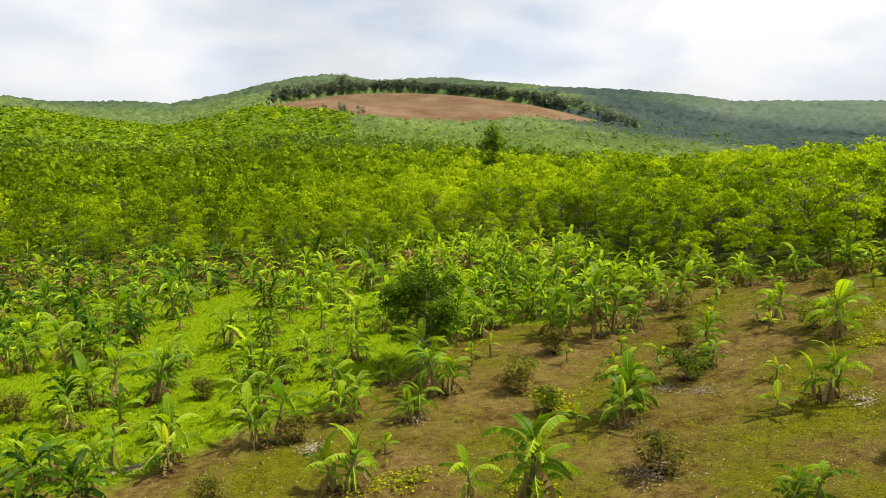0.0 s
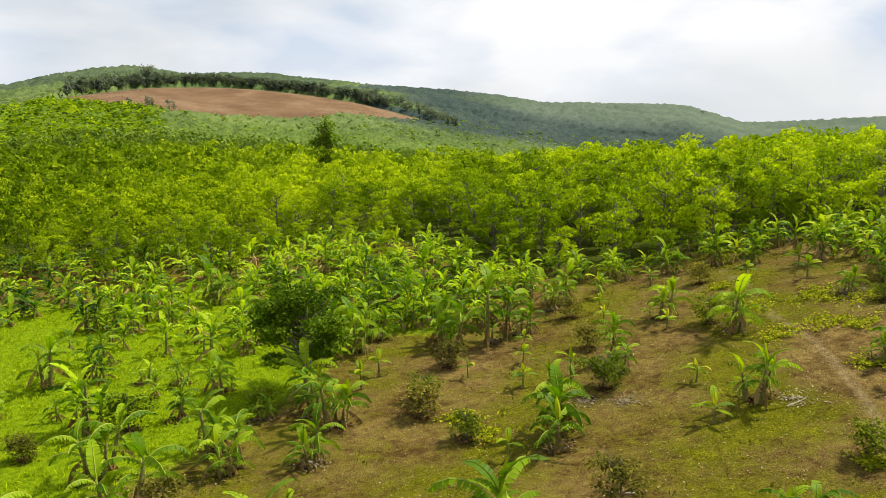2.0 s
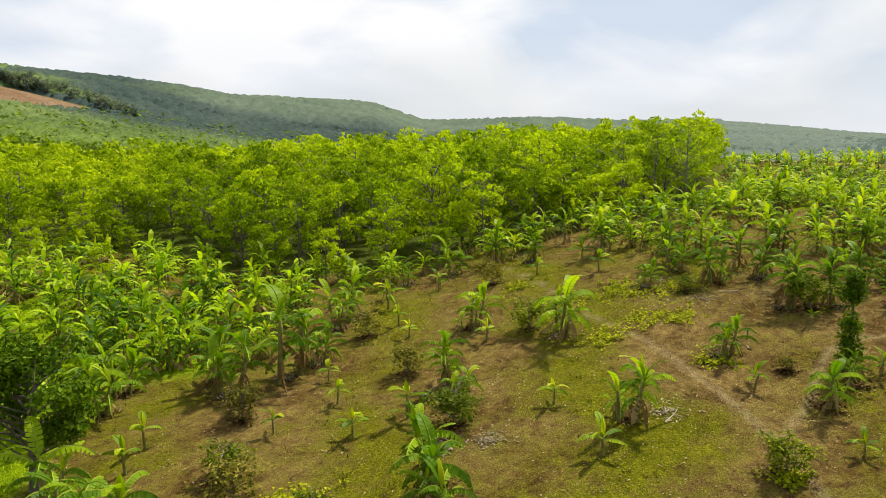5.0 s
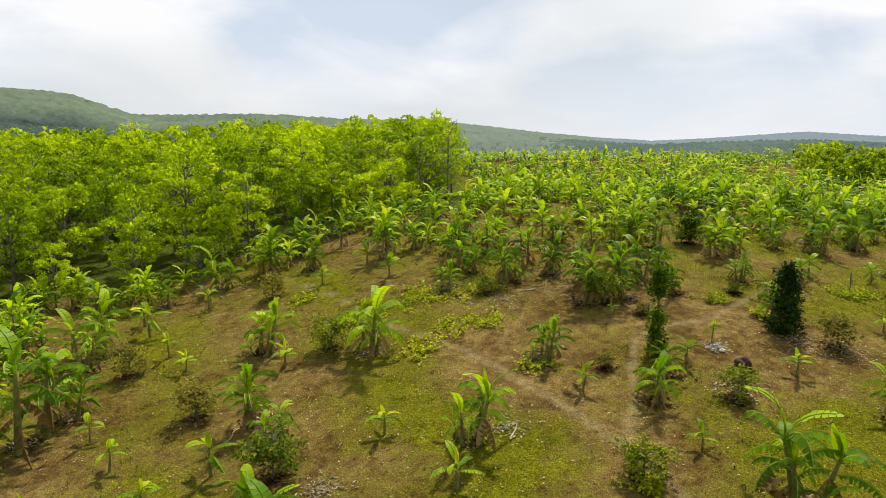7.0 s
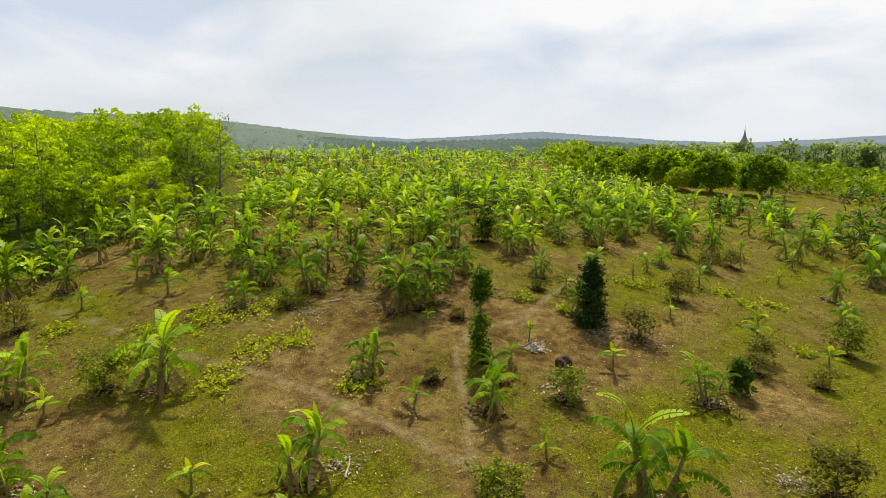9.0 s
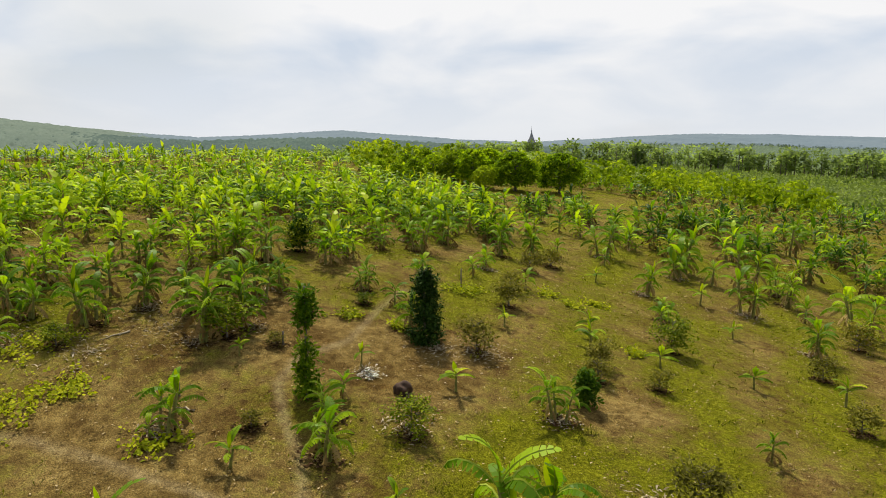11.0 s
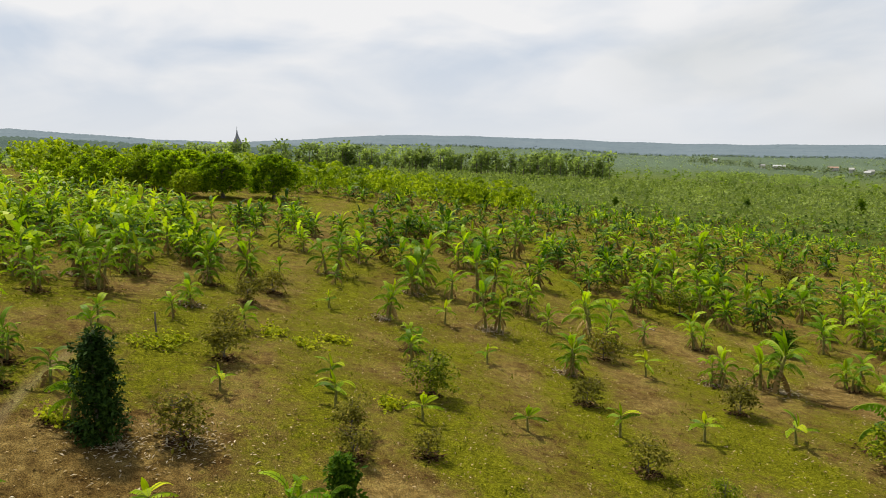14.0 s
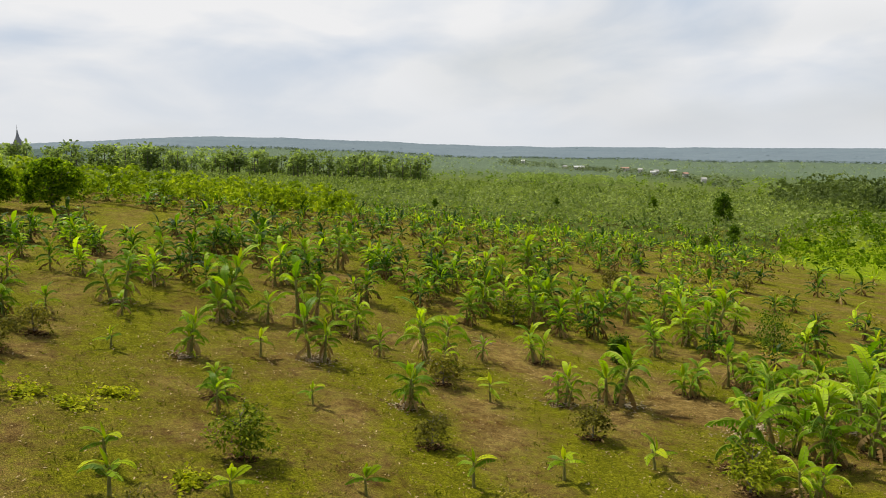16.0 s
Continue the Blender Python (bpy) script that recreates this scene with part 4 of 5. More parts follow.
GREY_TUFT = [tuft(120 + j, 14, 1.0, 2.4, 2.6) for j in range(4)]
low = rows_in(lambda x, y: 185 < reach((x, y)) < 345 and 96 < math.degrees(math.atan2(x - CX, y - CY)) < 172, -10, 360, -330, 70, 4.2, 0.5, 12)
scatter("lower_plantation", "greyish green plants in rows on lower ground", "plantation", GREY_TUFT, fill(low, 4, 0.8, 1.2), [M_GREYPALM])
scrub = [polar(az, r) for az, r in zip(158 + 17 * rng.random(420) ** 0.7, rng.uniform(275, 345, 420) + 90 * rng.random(420) ** 3)]
scatter("scrub_bank", "dark brownish green scrub on a bank", "scrub", MID_TREE, [(k, x, y, a, s * (0.55 + 0.45 * min(1.0, max(0.0, (230 - x) / 110)))) for k, x, y, a, s in fill(scrub, 5, 0.45, 1.2)], [M_SCRUB])
crop = [(x, y) for x, y in zip(rng.uniform(20, 95, 900), rng.uniform(-225, -80, 900)) if blot(x, y, 55, -150, 66, 20, -73) > 0.4][:240]
M_CROP = foliage("crop_leaf", (0.055, 0.12, 0.004), (0.135, 0.23, 0.006), (0.26, 0.36, 0.01), 0.35, 0.65, 0.06, 0.5)
scatter("crop_trees", "bright young trees over lush grass", "trees", MID_TREE, fill(crop, 5, 0.2, 0.55), [M_CROP])
w, c = tree_parts(np.random.default_rng(77), 9.5, 0.03, 2.3, 17, 0.6, 1800, 1.25, round_clumps=30)
VALLEY = (mesh_of("trunk", w[0], w[1], M_BARK, shade=True), mesh_of("crown", c[0], c[1], M_BROADTREE))
for x, y, size in [(100.7, -172.4, 0.95), (128.9, -183.5, 0.5), (148.3, -159.3, 0.35), (158.2, -116.6, 0.35), (71, -150, 0.4), (84, -142, 0.55), (80, -120, 0.4)]:
    tree("valley_tree", VALLEY, "single dark leafy tree beyond the field", x, y, size, "single trees of the valley")
scatter("valley_scrub", "scattered low trees on the valley floor", "scrub", HILL_TREE, fill(hill_spots(900, 58, 172, 340, 560), 4, 0.3, 0.75), [M_FOREST])
scatter("far_valley_scrub", "scattered trees far down the valley, haze painted in", "scrub", HILL_TREE, fill(hill_spots(1100, 58, 172, 560, 1000), 4, 0.35, 0.75), [M_RIDGEWOOD])
hedge = [polar(az, rng.uniform(395, 440)) for az in rng.uniform(139, 148.5, 190)]
scatter("far_grove", "rounded grove on the valley floor", "wood", MID_TREE, fill(hedge, 5, 0.42, 0.6), [M_LINE])

# ---- single trees ----
def dome(g, wide, high, count, leaf):
    """A round crown: clumps of leaves over a domed shell, with some inside."""
    n = 190
    a, u = g.random(n) * 6.28, g.uniform(-0.55, 1.0, n)
    k = np.sqrt(1 - np.clip(u, 0, 1) ** 2) * g.uniform(0.62, 1.0, n) * (1 + 0.12 * np.sin(a * 3 + g.random() * 6))
    c = np.column_stack([wide * k * np.cos(a), wide * k * np.sin(a), high * 0.45 + u * high * 0.5])
    return clumps(g, c, 0.62, count, leaf, up=1.0)


w, c = tree_parts(np.random.default_rng(3), 5.5, 0.15, 2.2, 22, 0.19, 12500, 0.72, 0.13, apart=True, round_clumps=46, up=0.6, squash=0.6, ratio=0.6)
tree("dark_tree", (mesh_of("trunk", w[0][0], w[0][1], M_BARK, shade=True), mesh_of("crown", c[0], c[1], M_BROADTREE)), "broad dark green tree at the edge of bright grass", -1.0, 42.6, 1.0, "", w[1:])
w, c = tree_parts(np.random.default_rng(5), 16, 0.04, 2.9, 22, 0.7, 3200, 1.1, 0.28, apart=True)
tree("tall_dark_tree", (mesh_of("trunk", w[0][0], w[0][1], M_BARK, shade=True), mesh_of("crown", c[0], c[1], M_BROADTREE)), "tall dark tree rising over the rubber wood", 11.7, 169.9, 1.0, "", w[1:])
M_WISPY = foliage("wispy_tree_leaf", (0.09, 0.14, 0.02), (0.20, 0.26, 0.035), (0.34, 0.38, 0.06), 0.4, 0.6)
for j, (x, y, top) in enumerate([(51.4, 49.8, 13.2), (49.2, 51.4, 12.3), (53.6, 51.0, 12.0), (47.0, 53.2, 11.8)]):
    w, c = tree_parts(np.random.default_rng(30 + j), 10.0, 0.3, 1.5, 14, 0.2, 520, 0.5, 0.08, apart=True)
    tree("wispy_tree", (mesh_of("trunk", w[0][0], w[0][1], M_BARK, shade=True), mesh_of("crown", c[0], c[1], M_WISPY)), "tall thin tree with sparse leaves above the wood", x, y, (top - float(land(x, y))) / 10, "thin trees at the end of the wood", w[1:])
M_ROUND = foliage("round_tree_leaf", (0.090, 0.17, 0.005), (0.25, 0.37, 0.008), (0.48, 0.56, 0.014), 0.58, 0.6)
for j, (x, y, h) in enumerate([(98.2, -3.4, 5.4), (97, 3.2, 5.1)]):
    w = tree_parts(np.random.default_rng(20 + j), h * 0.85, 0.15, 2.2, 12, 0.4, 10, 0.75, 0.2, apart=True)[0]
    c = dome(np.random.default_rng(25 + j), h * 0.56, h, 9500, 0.30)
    tree("round_tree", (mesh_of("trunk", w[0][0], w[0][1], M_BARK, shade=True), mesh_of("crown", c[0], c[1], M_ROUND)), "round-crowned green tree with shade beneath", x, y, 1.0, "round trees beyond the field", w[1:])


M_GROVE = foliage("grove_leaf", (0.12, 0.20, 0.006), (0.27, 0.38, 0.010), (0.47, 0.54, 0.016), 0.6, 0.6, 0.05)
GROVE = []
for j, mat in enumerate((M_ROUND, M_GROVE, M_BELT)):
    w = tree_parts(np.random.default_rng(40 + j), 4.6, 0.2, 2.0, 9, 0.4, 10, 0.7, 0.16)[0]
    c = dome(np.random.default_rng(45 + j), 2.5, 5.2, (4200, 2300, 3000)[j], 0.42)
    GROVE.append((mesh_of("trunk", w[0], w[1], M_BARK, shade=True), mesh_of("crown", c[0], c[1], mat)))
for k, x, y, size in [(2, 96.4, 7.6, 0.6), (0, 101.2, 8.4, 0.95), (2, 104.0, 10.9, 0.8), (1, 106.0, 13.6, 0.72), (1, 102.0, 16.8, 0.62), (1, 98.6, 19.2, 0.52), (0, 107.5, 5.0, 0.95),
                      (1, 110.0, 9.0, 0.85), (1, 109.5, 17.5, 0.66), (1, 105.0, 21.5, 0.5), (1, 116.0, 14.0, 0.8)]:
    tree("grove_tree", GROVE[k], "leafy green tree in the grove beside the round trees", x, y, size, "trees of the grove")


# ---- the planted field ----
YOUNG_A = [(-6.9, 52.6, 1.40), (-2.5, 29.7, 1.01), (1.8, 41.4, 1.28), (3.0, 43.0, 1.27), (6.0, 30.3, 1.01), (7.3, 40.3, 0.97), (9.3, 37.4, 1.12), (10.5, 40.6,
    1.03), (11.5, 43.1, 0.86), (11.7, 37.0, 1.24), (14.2, 29.0, 1.21), (16.0, 32.9, 1.03), (17.2, 44.4, 0.94), (18.1, 46.6, 0.98), (18.9, 40.1, 1.02), (19.2,
    22.6, 0.80), (19.6, 49.8, 1.42), (21.2, 27.3, 1.01)]
YOUNG_B = [(24.7, -2.7, 1.06), (25.8, 20.2, 0.97), (26.0, 0.9, 1.12), (27.2, 4.0, 1.11), (27.3, 23.6, 0.76), (27.6, 28.1, 0.65), (27.8, 45.1, 1.04), (28.4, 7.3,
    0.97), (29.4, 41.5, 1.19), (29.8, 10.8, 0.96), (31.0, 44.2, 1.27), (31.2, 13.5, 1.14), (32.7, 17.1, 0.92), (32.9, 13.0, 1.14), (33.0, -3.1, 1.03), (35.6,
    4.4, 0.85), (41.6, 3.3, 1.12), (43.7, 9.2, 0.96)]
SINGLE_A = [(-32.6, 55.1, 1.03), (-15.9, 57.1, 0.71), (-14.5, 28.0, 0.57), (-13.4, 58.3, 0.72), (-13.3, 43.4, 0.69), (-8.9, 44.9, 0.71), (1.0, 24.4, 0.95),
    (14.2, 50.8, 0.73), (17.1, 57.1, 0.83), (20.7, 51.6, 0.66), (22.0, 10.3, 0.56), (23.6, 49.8, 0.63), (24.9, 24.2, 0.50), (28.1, -37.6, 0.82), (33.5, 22.1,
    0.64), (33.7, -18.4, 0.85), (35.0, -55.5, 1.25)]
SINGLE_B = [(35.0, -20.2, 0.83), (35.9, -42.0, 1.10), (35.9, 8.2, 0.64), (36.7, -3.8, 0.73), (37.1, 20.7, 0.63), (37.8, -7.7, 0.68), (38.3, -27.8, 1.03), (38.7,
    20.4, 0.71), (39.4, 14.6, 0.59), (39.6, -24.9, 1.17), (40.2, -2.6, 0.72), (40.6, 17.4, 0.50), (46.5, 0.1, 0.88), (48.8, 6.9, 0.64), (49.3, 10.2, 0.70),
    (55.0, -1.3, 0.83), (56.7, 3.5, 0.83), (85.6, -128.3, 1.50)]
CLUMP_A = [(-51.3, 88.1, 1.50), (-42.6, 78.3, 1.37), (-41.7, 68.2, 1.50), (-34.2, 60.6, 1.50), (-33.0, 76.5, 1.34), (-32.6, 62.3, 1.48), (-29.9, 65.9, 1.17),
    (-28.2, 46.1, 1.26), (-25.2, 53.9, 1.29), (-24.9, 46.8, 1.14), (-23.5, 55.1, 1.16), (-22.7, 60.4, 1.44), (-22.6, 69.1, 1.22), (-19.1, 70.7, 1.25), (-19.0,
    38.5, 1.32), (-19.0, 35.3, 0.78), (-17.0, 29.4, 0.86), (-16.8, 45.2, 0.69), (-16.8, 41.0, 1.01), (-16.5, 38.5, 1.20), (-15.4, 79.4, 1.08), (-15.3, 49.6,
    1.05), (-14.9, 29.6, 0.87), (-12.6, 52.8, 0.79), (-12.5, 76.5, 1.06), (-12.0, 29.8, 0.97), (-11.3, 62.9, 1.14), (-9.8, 47.8, 0.53), (-9.8, 35.4, 1.01)]
CLUMP_B = [(-9.7, 60.5, 0.83), (-8.2, 31.6, 1.12), (-7.7, 46.7, 0.53), (-7.4, 41.0, 0.65), (-6.8, 66.2, 1.41), (-5.3, 44.5, 0.83), (-5.2, 36.6, 1.02), (-4.7,
    34.2, 0.92), (-4.5, 59.8, 1.00), (-4.0, 26.4, 0.97), (-3.6, 52.8, 0.95), (-3.3, 39.5, 0.50), (-1.4, 33.6, 0.82), (-0.9, 39.2, 1.05), (0.0, 37.1, 1.10),
    (2.6, 48.0, 1.16), (3.0, 23.9, 1.38), (3.9, 49.7, 1.04), (7.6, 45.7, 1.14), (7.7, 47.9, 1.09), (8.2, 30.6, 0.97), (9.3, 32.1, 0.96), (10.3, 45.3, 1.45),
    (11.5, 21.4, 0.71), (12.3, 45.6, 0.77), (13.9, 36.3, 0.60), (15.0, 38.1, 0.87), (15.8, 49.4, 0.92), (16.8, 29.9, 1.04)]
CLUMP_C = [(17.2, 50.1, 0.96), (17.6, 19.4, 1.16), (19.7, 42.3, 0.93), (20.3, -4.7, 0.62), (20.3, -11.6, 1.25), (20.8, -9.1, 1.27), (21.1, 37.2, 1.11), (21.6,
    24.7, 0.68), (22.7, -18.6, 0.99), (22.9, 29.7, 0.74), (23.1, -5.1, 1.15), (23.5, 24.6, 0.54), (23.6, 53.2, 0.69), (24.1, 16.8, 0.63), (25.2, -14.5, 1.16),
    (26.5, 51.7, 0.98), (28.0, 37.2, 0.72), (28.1, -16.7, 1.00), (28.6, -12.8, 0.89), (28.6, 30.0, 1.23), (29.9, 34.1, 1.10), (30.0, 28.0, 1.08), (30.1, 47.8,
    0.87), (30.2, -8.4, 1.15), (30.7, 37.0, 0.93), (30.9, 21.8, 0.68), (31.2, -5.8, 0.73), (31.3, 30.5, 0.94), (31.5, 32.5, 0.93)]
CLUMP_D = [(31.7, 26.0, 0.67), (32.5, 28.3, 1.07), (33.6, 39.8, 0.86), (33.9, -23.4, 1.08), (34.0, 0.9, 0.76), (34.2, 27.5, 0.71), (34.3, -29.8, 0.89), (34.5,
    29.8, 0.69), (34.6, -26.9, 1.30), (34.8, 45.4, 0.93), (35.2, 23.5, 0.64), (35.7, 42.6, 0.79), (36.3, -10.5, 0.78), (37.1, 38.1, 0.78), (37.4, 7.4, 0.53),
    (38.3, 28.5, 1.14), (38.5, -4.9, 1.14), (40.7, 0.7, 0.86), (41.1, -26.5, 0.94), (41.3, -22.0, 1.03), (41.5, 36.7, 0.82), (42.1, -17.5, 1.01), (42.2, 6.7,
    0.78), (42.7, 16.3, 0.50), (43.0, 25.5, 0.93), (43.5, -3.2, 0.93), (43.6, 22.5, 0.75), (43.6, -19.6, 1.33), (43.7, -12.6, 0.85)]
CLUMP_E = [(44.3, -14.9, 1.11), (44.6, 20.2, 0.80), (45.5, 24.5, 0.77), (45.6, -3.9, 0.78), (46.4, -2.2, 1.12), (46.9, 14.5, 0.93), (47.3, 2.3, 0.99), (47.3,
    20.9, 0.95), (48.0, -57.1, 1.50), (48.5, 18.1, 1.11), (48.5, 12.1, 0.78), (48.9, 1.4, 1.23), (51.3, 6.2, 0.95), (52.0, -28.4, 1.44), (52.3, -32.0, 1.09),
    (52.4, 18.8, 0.94), (52.7, -25.2, 1.08), (55.1, -43.8, 1.50), (57.5, -8.9, 0.95), (58.1, -12.6, 1.03), (62.0, -7.7, 1.04), (62.5, -0.8, 0.82), (64.1, -16.6,
    0.99), (67.6, -7.9, 0.93), (72.2, -11.6, 0.97), (73.6, -151.0, 1.50), (75.6, -9.2, 1.11), (76.4, -5.6, 1.10), (79.5, -141.8, 1.50)]
SHRUB_A = [(-9.5, 40.6, 1.50), (-3.4, 41.0, 0.97), (4.5, 38.4, 1.15), (5.1, 33.0, 1.04), (12.4, 34.9, 1.40), (16.8, 23.9, 1.11), (20.9, 39.1, 1.35), (21.7,
    -3.6, 1.26), (21.9, 4.8, 0.71), (22.8, 22.0, 1.05), (28.2, 34.8, 0.77), (29.0, 28.8, 1.43), (32.1, 9.3, 1.30), (33.4, 23.5, 0.50), (40.6, 27.0, 1.50),
    (42.7, -16.0, 1.42)]
DRY_SHRUB_A = [(-23.2, 37.1, 1.39), (-13.6, 38.9, 1.09), (-9.1, 26.2, 1.05), (-6.9, 32.0, 1.23), (4.0, 36.5, 1.50), (6.9, 42.5, 1.41), (8.2, 25.5, 1.50), (14.3,
    40.6, 1.27), (16.0, 46.7, 1.34), (19.0, 14.2, 1.36), (23.1, 27.0, 0.59), (24.5, 5.3, 1.06), (24.7, -20.5, 1.50), (25.5, 46.8, 1.34), (27.3, 11.9, 0.79),
    (27.6, 14.3, 0.88), (27.8, -3.4, 1.29), (28.6, 26.9, 0.53), (29.2, 13.7, 1.05), (29.4, 18.9, 1.28), (30.3, 2.9, 1.02), (30.9, -37.7, 1.26), (35.7, -2.8,
    1.40), (35.7, 16.3, 1.29), (38.7, 15.6, 1.04), (41.7, -49.8, 1.50), (43.8, 13.4, 1.18), (46.0, 11.5, 1.17), (48.1, -35.7, 1.50)]
CLUMP_F = [(24.4, -12.8, 1.20), (22.6, -8.9, 1.10), (22.5, -12.6, 1.30), (20.9, -15.9, 1.25), (24.7, -17.4, 1.20), (26.8, -15.9, 1.00), (21.4, -14.0, 1.30)]
YOUNGS = YOUNG_A + YOUNG_B
SINGLES = SINGLE_A + SINGLE_B
CLUMPS = CLUMP_A + CLUMP_B + CLUMP_C + CLUMP_D + CLUMP_E + CLUMP_F
SHRUB_LIST = SHRUB_A
DRY_LIST = DRY_SHRUB_A


OUTLYING = []
for kind, lists in (("young", YOUNGS), ("single", SINGLES), ("clump", CLUMPS)):
    for x, y, size in lists:
        if math.hypot(x - 20, y - 22) > 60:
            OUTLYING.append((x, y))
            continue
        banana("stand" if kind == "clump" and rng.random() < 0.2 else kind, x, y, size * rng.uniform(0.94, 1.06) * {"young": 1.0, "single": 1.08, "clump": 1.0 if x > 27 and y > 22 or x < 30 and y < -6 else 1.22}[kind])

OPEN = [(-14, 30), (-7.6, 35), (-2.8, 41), (4.6, 48), (12.7, 49), (21, 55), (30, 50), (32, 44), (30, 38), (33, 32), (37, 27), (46, 18), (56, 11),
        (52, 0), (45, -12), (36, -20), (25, -20), (10, 0), (0, 10), (-10, 20)]


def in_open(x, y):
    """Inside the sparsely planted field."""
    hit = False
    for (ax, ay), (bx, by) in zip(OPEN, OPEN[1:] + OPEN[:1]):
        if (ay > y) != (by > y) and x < (bx - ax) * (y - ay) / (by - ay) + ax:
            hit = not hit
    return hit


PLANTED = np.array([(x, y) for x, y, s in YOUNGS + SINGLES + CLUMPS])


def in_field(x, y):
    if in_open(x, y) or y > edge_wood(x) - 1.5 or reach((x, y)) > (120 if x < 20 and y > -20 else 172 if y > -30 else 205):
        return False
    if np.min(np.hypot(PLANTED[:, 0] - x, PLANTED[:, 1] - y)) < 1.4:
        return False
    if -28 < x < -1 and 34 < y < 66:
        return rng.random() < 0.20
    if x < 2 and y < 62:
        return rng.random() < 0.6
    if blot(x, y, 55, -150, 66, 20, -73) > 0.3:
        return False
    if 80 < x < 106 and -14 < y < 10:
        return rng.random() < 0.05
    if 22 < x < 36 + (-26 - y) * 0.32 and -92 < y < -26:
        return rng.random() < 0.13
    if reach((x, y)) > 100:
        return rng.random() < 0.52
    if y < 12 and x > 20:
        return rng.random() < 0.47
    if x < 10 and y < 25:
        return rng.random() < 0.3
    return True


field = rows_in(in_field, -110, 185, -185, 100, 2.2, 0.6, 35, 0.84) + OUTLYING
lush = lambda plants: [(k + 9 * (y > 10 and x > 20), x, y, a, s * (1.06 if x < 14 and y > 25 else 0.92 if y > 10 else 0.9)) for k, x, y, a, s in plants]
# Leaf tint by place: darker southwards in the east, and towards the west.
field_tint = lambda x, y: 0.11 - 0.33 * float(smooth(18, -10, y)) if x > 15 else 0.08 - 0.42 * float(smooth(-4, -24, x))
in_hollow = lambda p: p[0] < 16 and p[1] > 28
close = [p for p in field if math.hypot(p[0] - 20, p[1] - 22) < 55]
scatter("banana_field", "dense banana plants with torn leaves", "banana plants", LB, lush(fill([p for p in close if not in_hollow(p)], 9, 0.85, 1.35)), BMATS, field_tint)
scatter("hollow_banana_field", "lush deep green banana plants in the hollow", "banana plants", LB, lush(fill([p for p in close if in_hollow(p)], 9, 0.85, 1.35)), LUSHMATS, field_tint)
middle = [p for p in field if 55 <= math.hypot(p[0] - 20, p[1] - 22) < 95]
scatter("far_banana_field", "banana plants in rows on the far slopes", "banana plants", FB, lush(fill([p for p in middle if not in_hollow(p)], 9, 0.95, 1.4)), BMATS, field_tint)
scatter("far_hollow_field", "lush banana plants up to the edge of the wood", "banana plants", FB, lush(fill([p for p in middle if in_hollow(p)], 9, 0.95, 1.4)), LUSHMATS, field_tint)
scatter("outer_banana_field", "banana plants along the edge of the plantation", "banana plants", XB, lush(fill([p for p in field if math.hypot(p[0] - 20, p[1] - 22) >= 95 and rng.random() < 0.75], 9, 1.1, 1.55)), BMATS, field_tint)
shade_shrubs = [p for p in field if p[1] < 12 and p[0] > 20 and rng.random() < 0.4]

# ---- shrubs, vines, mound ----
SHRUBS = []
for j in range(3):
    w, c = tree_parts(np.random.default_rng(200 + j), 1.3, 0.10, 0.62, 10, 0.13, 1100, 0.20, 0.03)
    SHRUBS.append((mesh_of("stem", w[0], w[1], M_BARK), mesh_of("foliage", c[0], c[1], M_SHRUB)))
DRY = []
for j in range(3):
    w, c = tree_parts(np.random.default_rng(210 + j), 1.3, 0.10, 0.60, 12, 0.15, 800, 0.19, 0.03)
    DRY.append((mesh_of("stem", w[0], w[1], M_BARK), mesh_of("foliage", c[0], c[1], M_DRYSHRUB)))


def shrub(meshes, label, x, y, size, group):
    root = tagged(new("shrub"), label, "shrub", group)
    root.matrix_basis = on_land(x, y, rng.random() * 6.28, size)
    part("stem", meshes[0], root)
    part("foliage", meshes[1], root)


for x, y, size in SHRUB_LIST:
    shrub(SHRUBS[int(rng.integers(3))], "small bushy green fruit tree on bare soil", x, y, size, "green shrubs of the field")
for x, y, size in DRY_LIST:
    shrub(DRY[int(rng.integers(3))], "thin brownish shrub with sparse leaves", x, y, size * 0.88, "dry shrubs of the field")
scatter("slope_shrubs", "brownish shrubs between the far banana rows", "shrubs", [(lambda c: (c[0], c[1], 0))(tree_parts(np.random.default_rng(230 + j), 1.4, 0.1, 0.65, 8, 0.26, 50, 0.25, 0.03)[1]) for j in range(3)], [(k, x + rng.uniform(-1.2, 1.2), y + rng.uniform(-1.2, 1.2), a, s) for k, x, y, a, s in fill(shade_shrubs, 3, 0.8, 1.4)], [M_DRYSHRUB])


def heap(seed, count, size, wide, high, low=0.05):
    """A leafy mass of a column's shape, a little wider at its foot."""
    g = np.random.default_rng(seed)
    n = 90
    z = low + (high - low) * g.random(n)
    r, a = wide * 0.36 * np.sqrt(g.random(n)) * (1.15 - 0.4 * (z - low) / (high - low)) * g.uniform(0.7, 1.35, n), g.random(n) * 6.28
    c = np.column_stack([r * np.cos(a), r * np.sin(a), z])
    return leaves(g, c, (wide * 0.19, wide * 0.19, 0.22), count, size, 0.8)


def vine(name, label, x, y, post, masses, mat):
    root = tagged(new(name), label, "vine")
    root.matrix_basis = on_land(x, y, 0.4)
    p = tube([(0, 0, 0), (0.03, 0, post * 0.5), (0, 0.02, post)], [0.05, 0.045, 0.035], 7)
    part("post", mesh_of("post", p[0], p[1], M_BARK, shade=True), root)
    for k, (count, size, wide, high, low) in enumerate(masses):
        h = heap(300 + k + int(x), count, size, wide, high, low)
        part("foliage", mesh_of("foliage", h[0], h[1], mat), root)


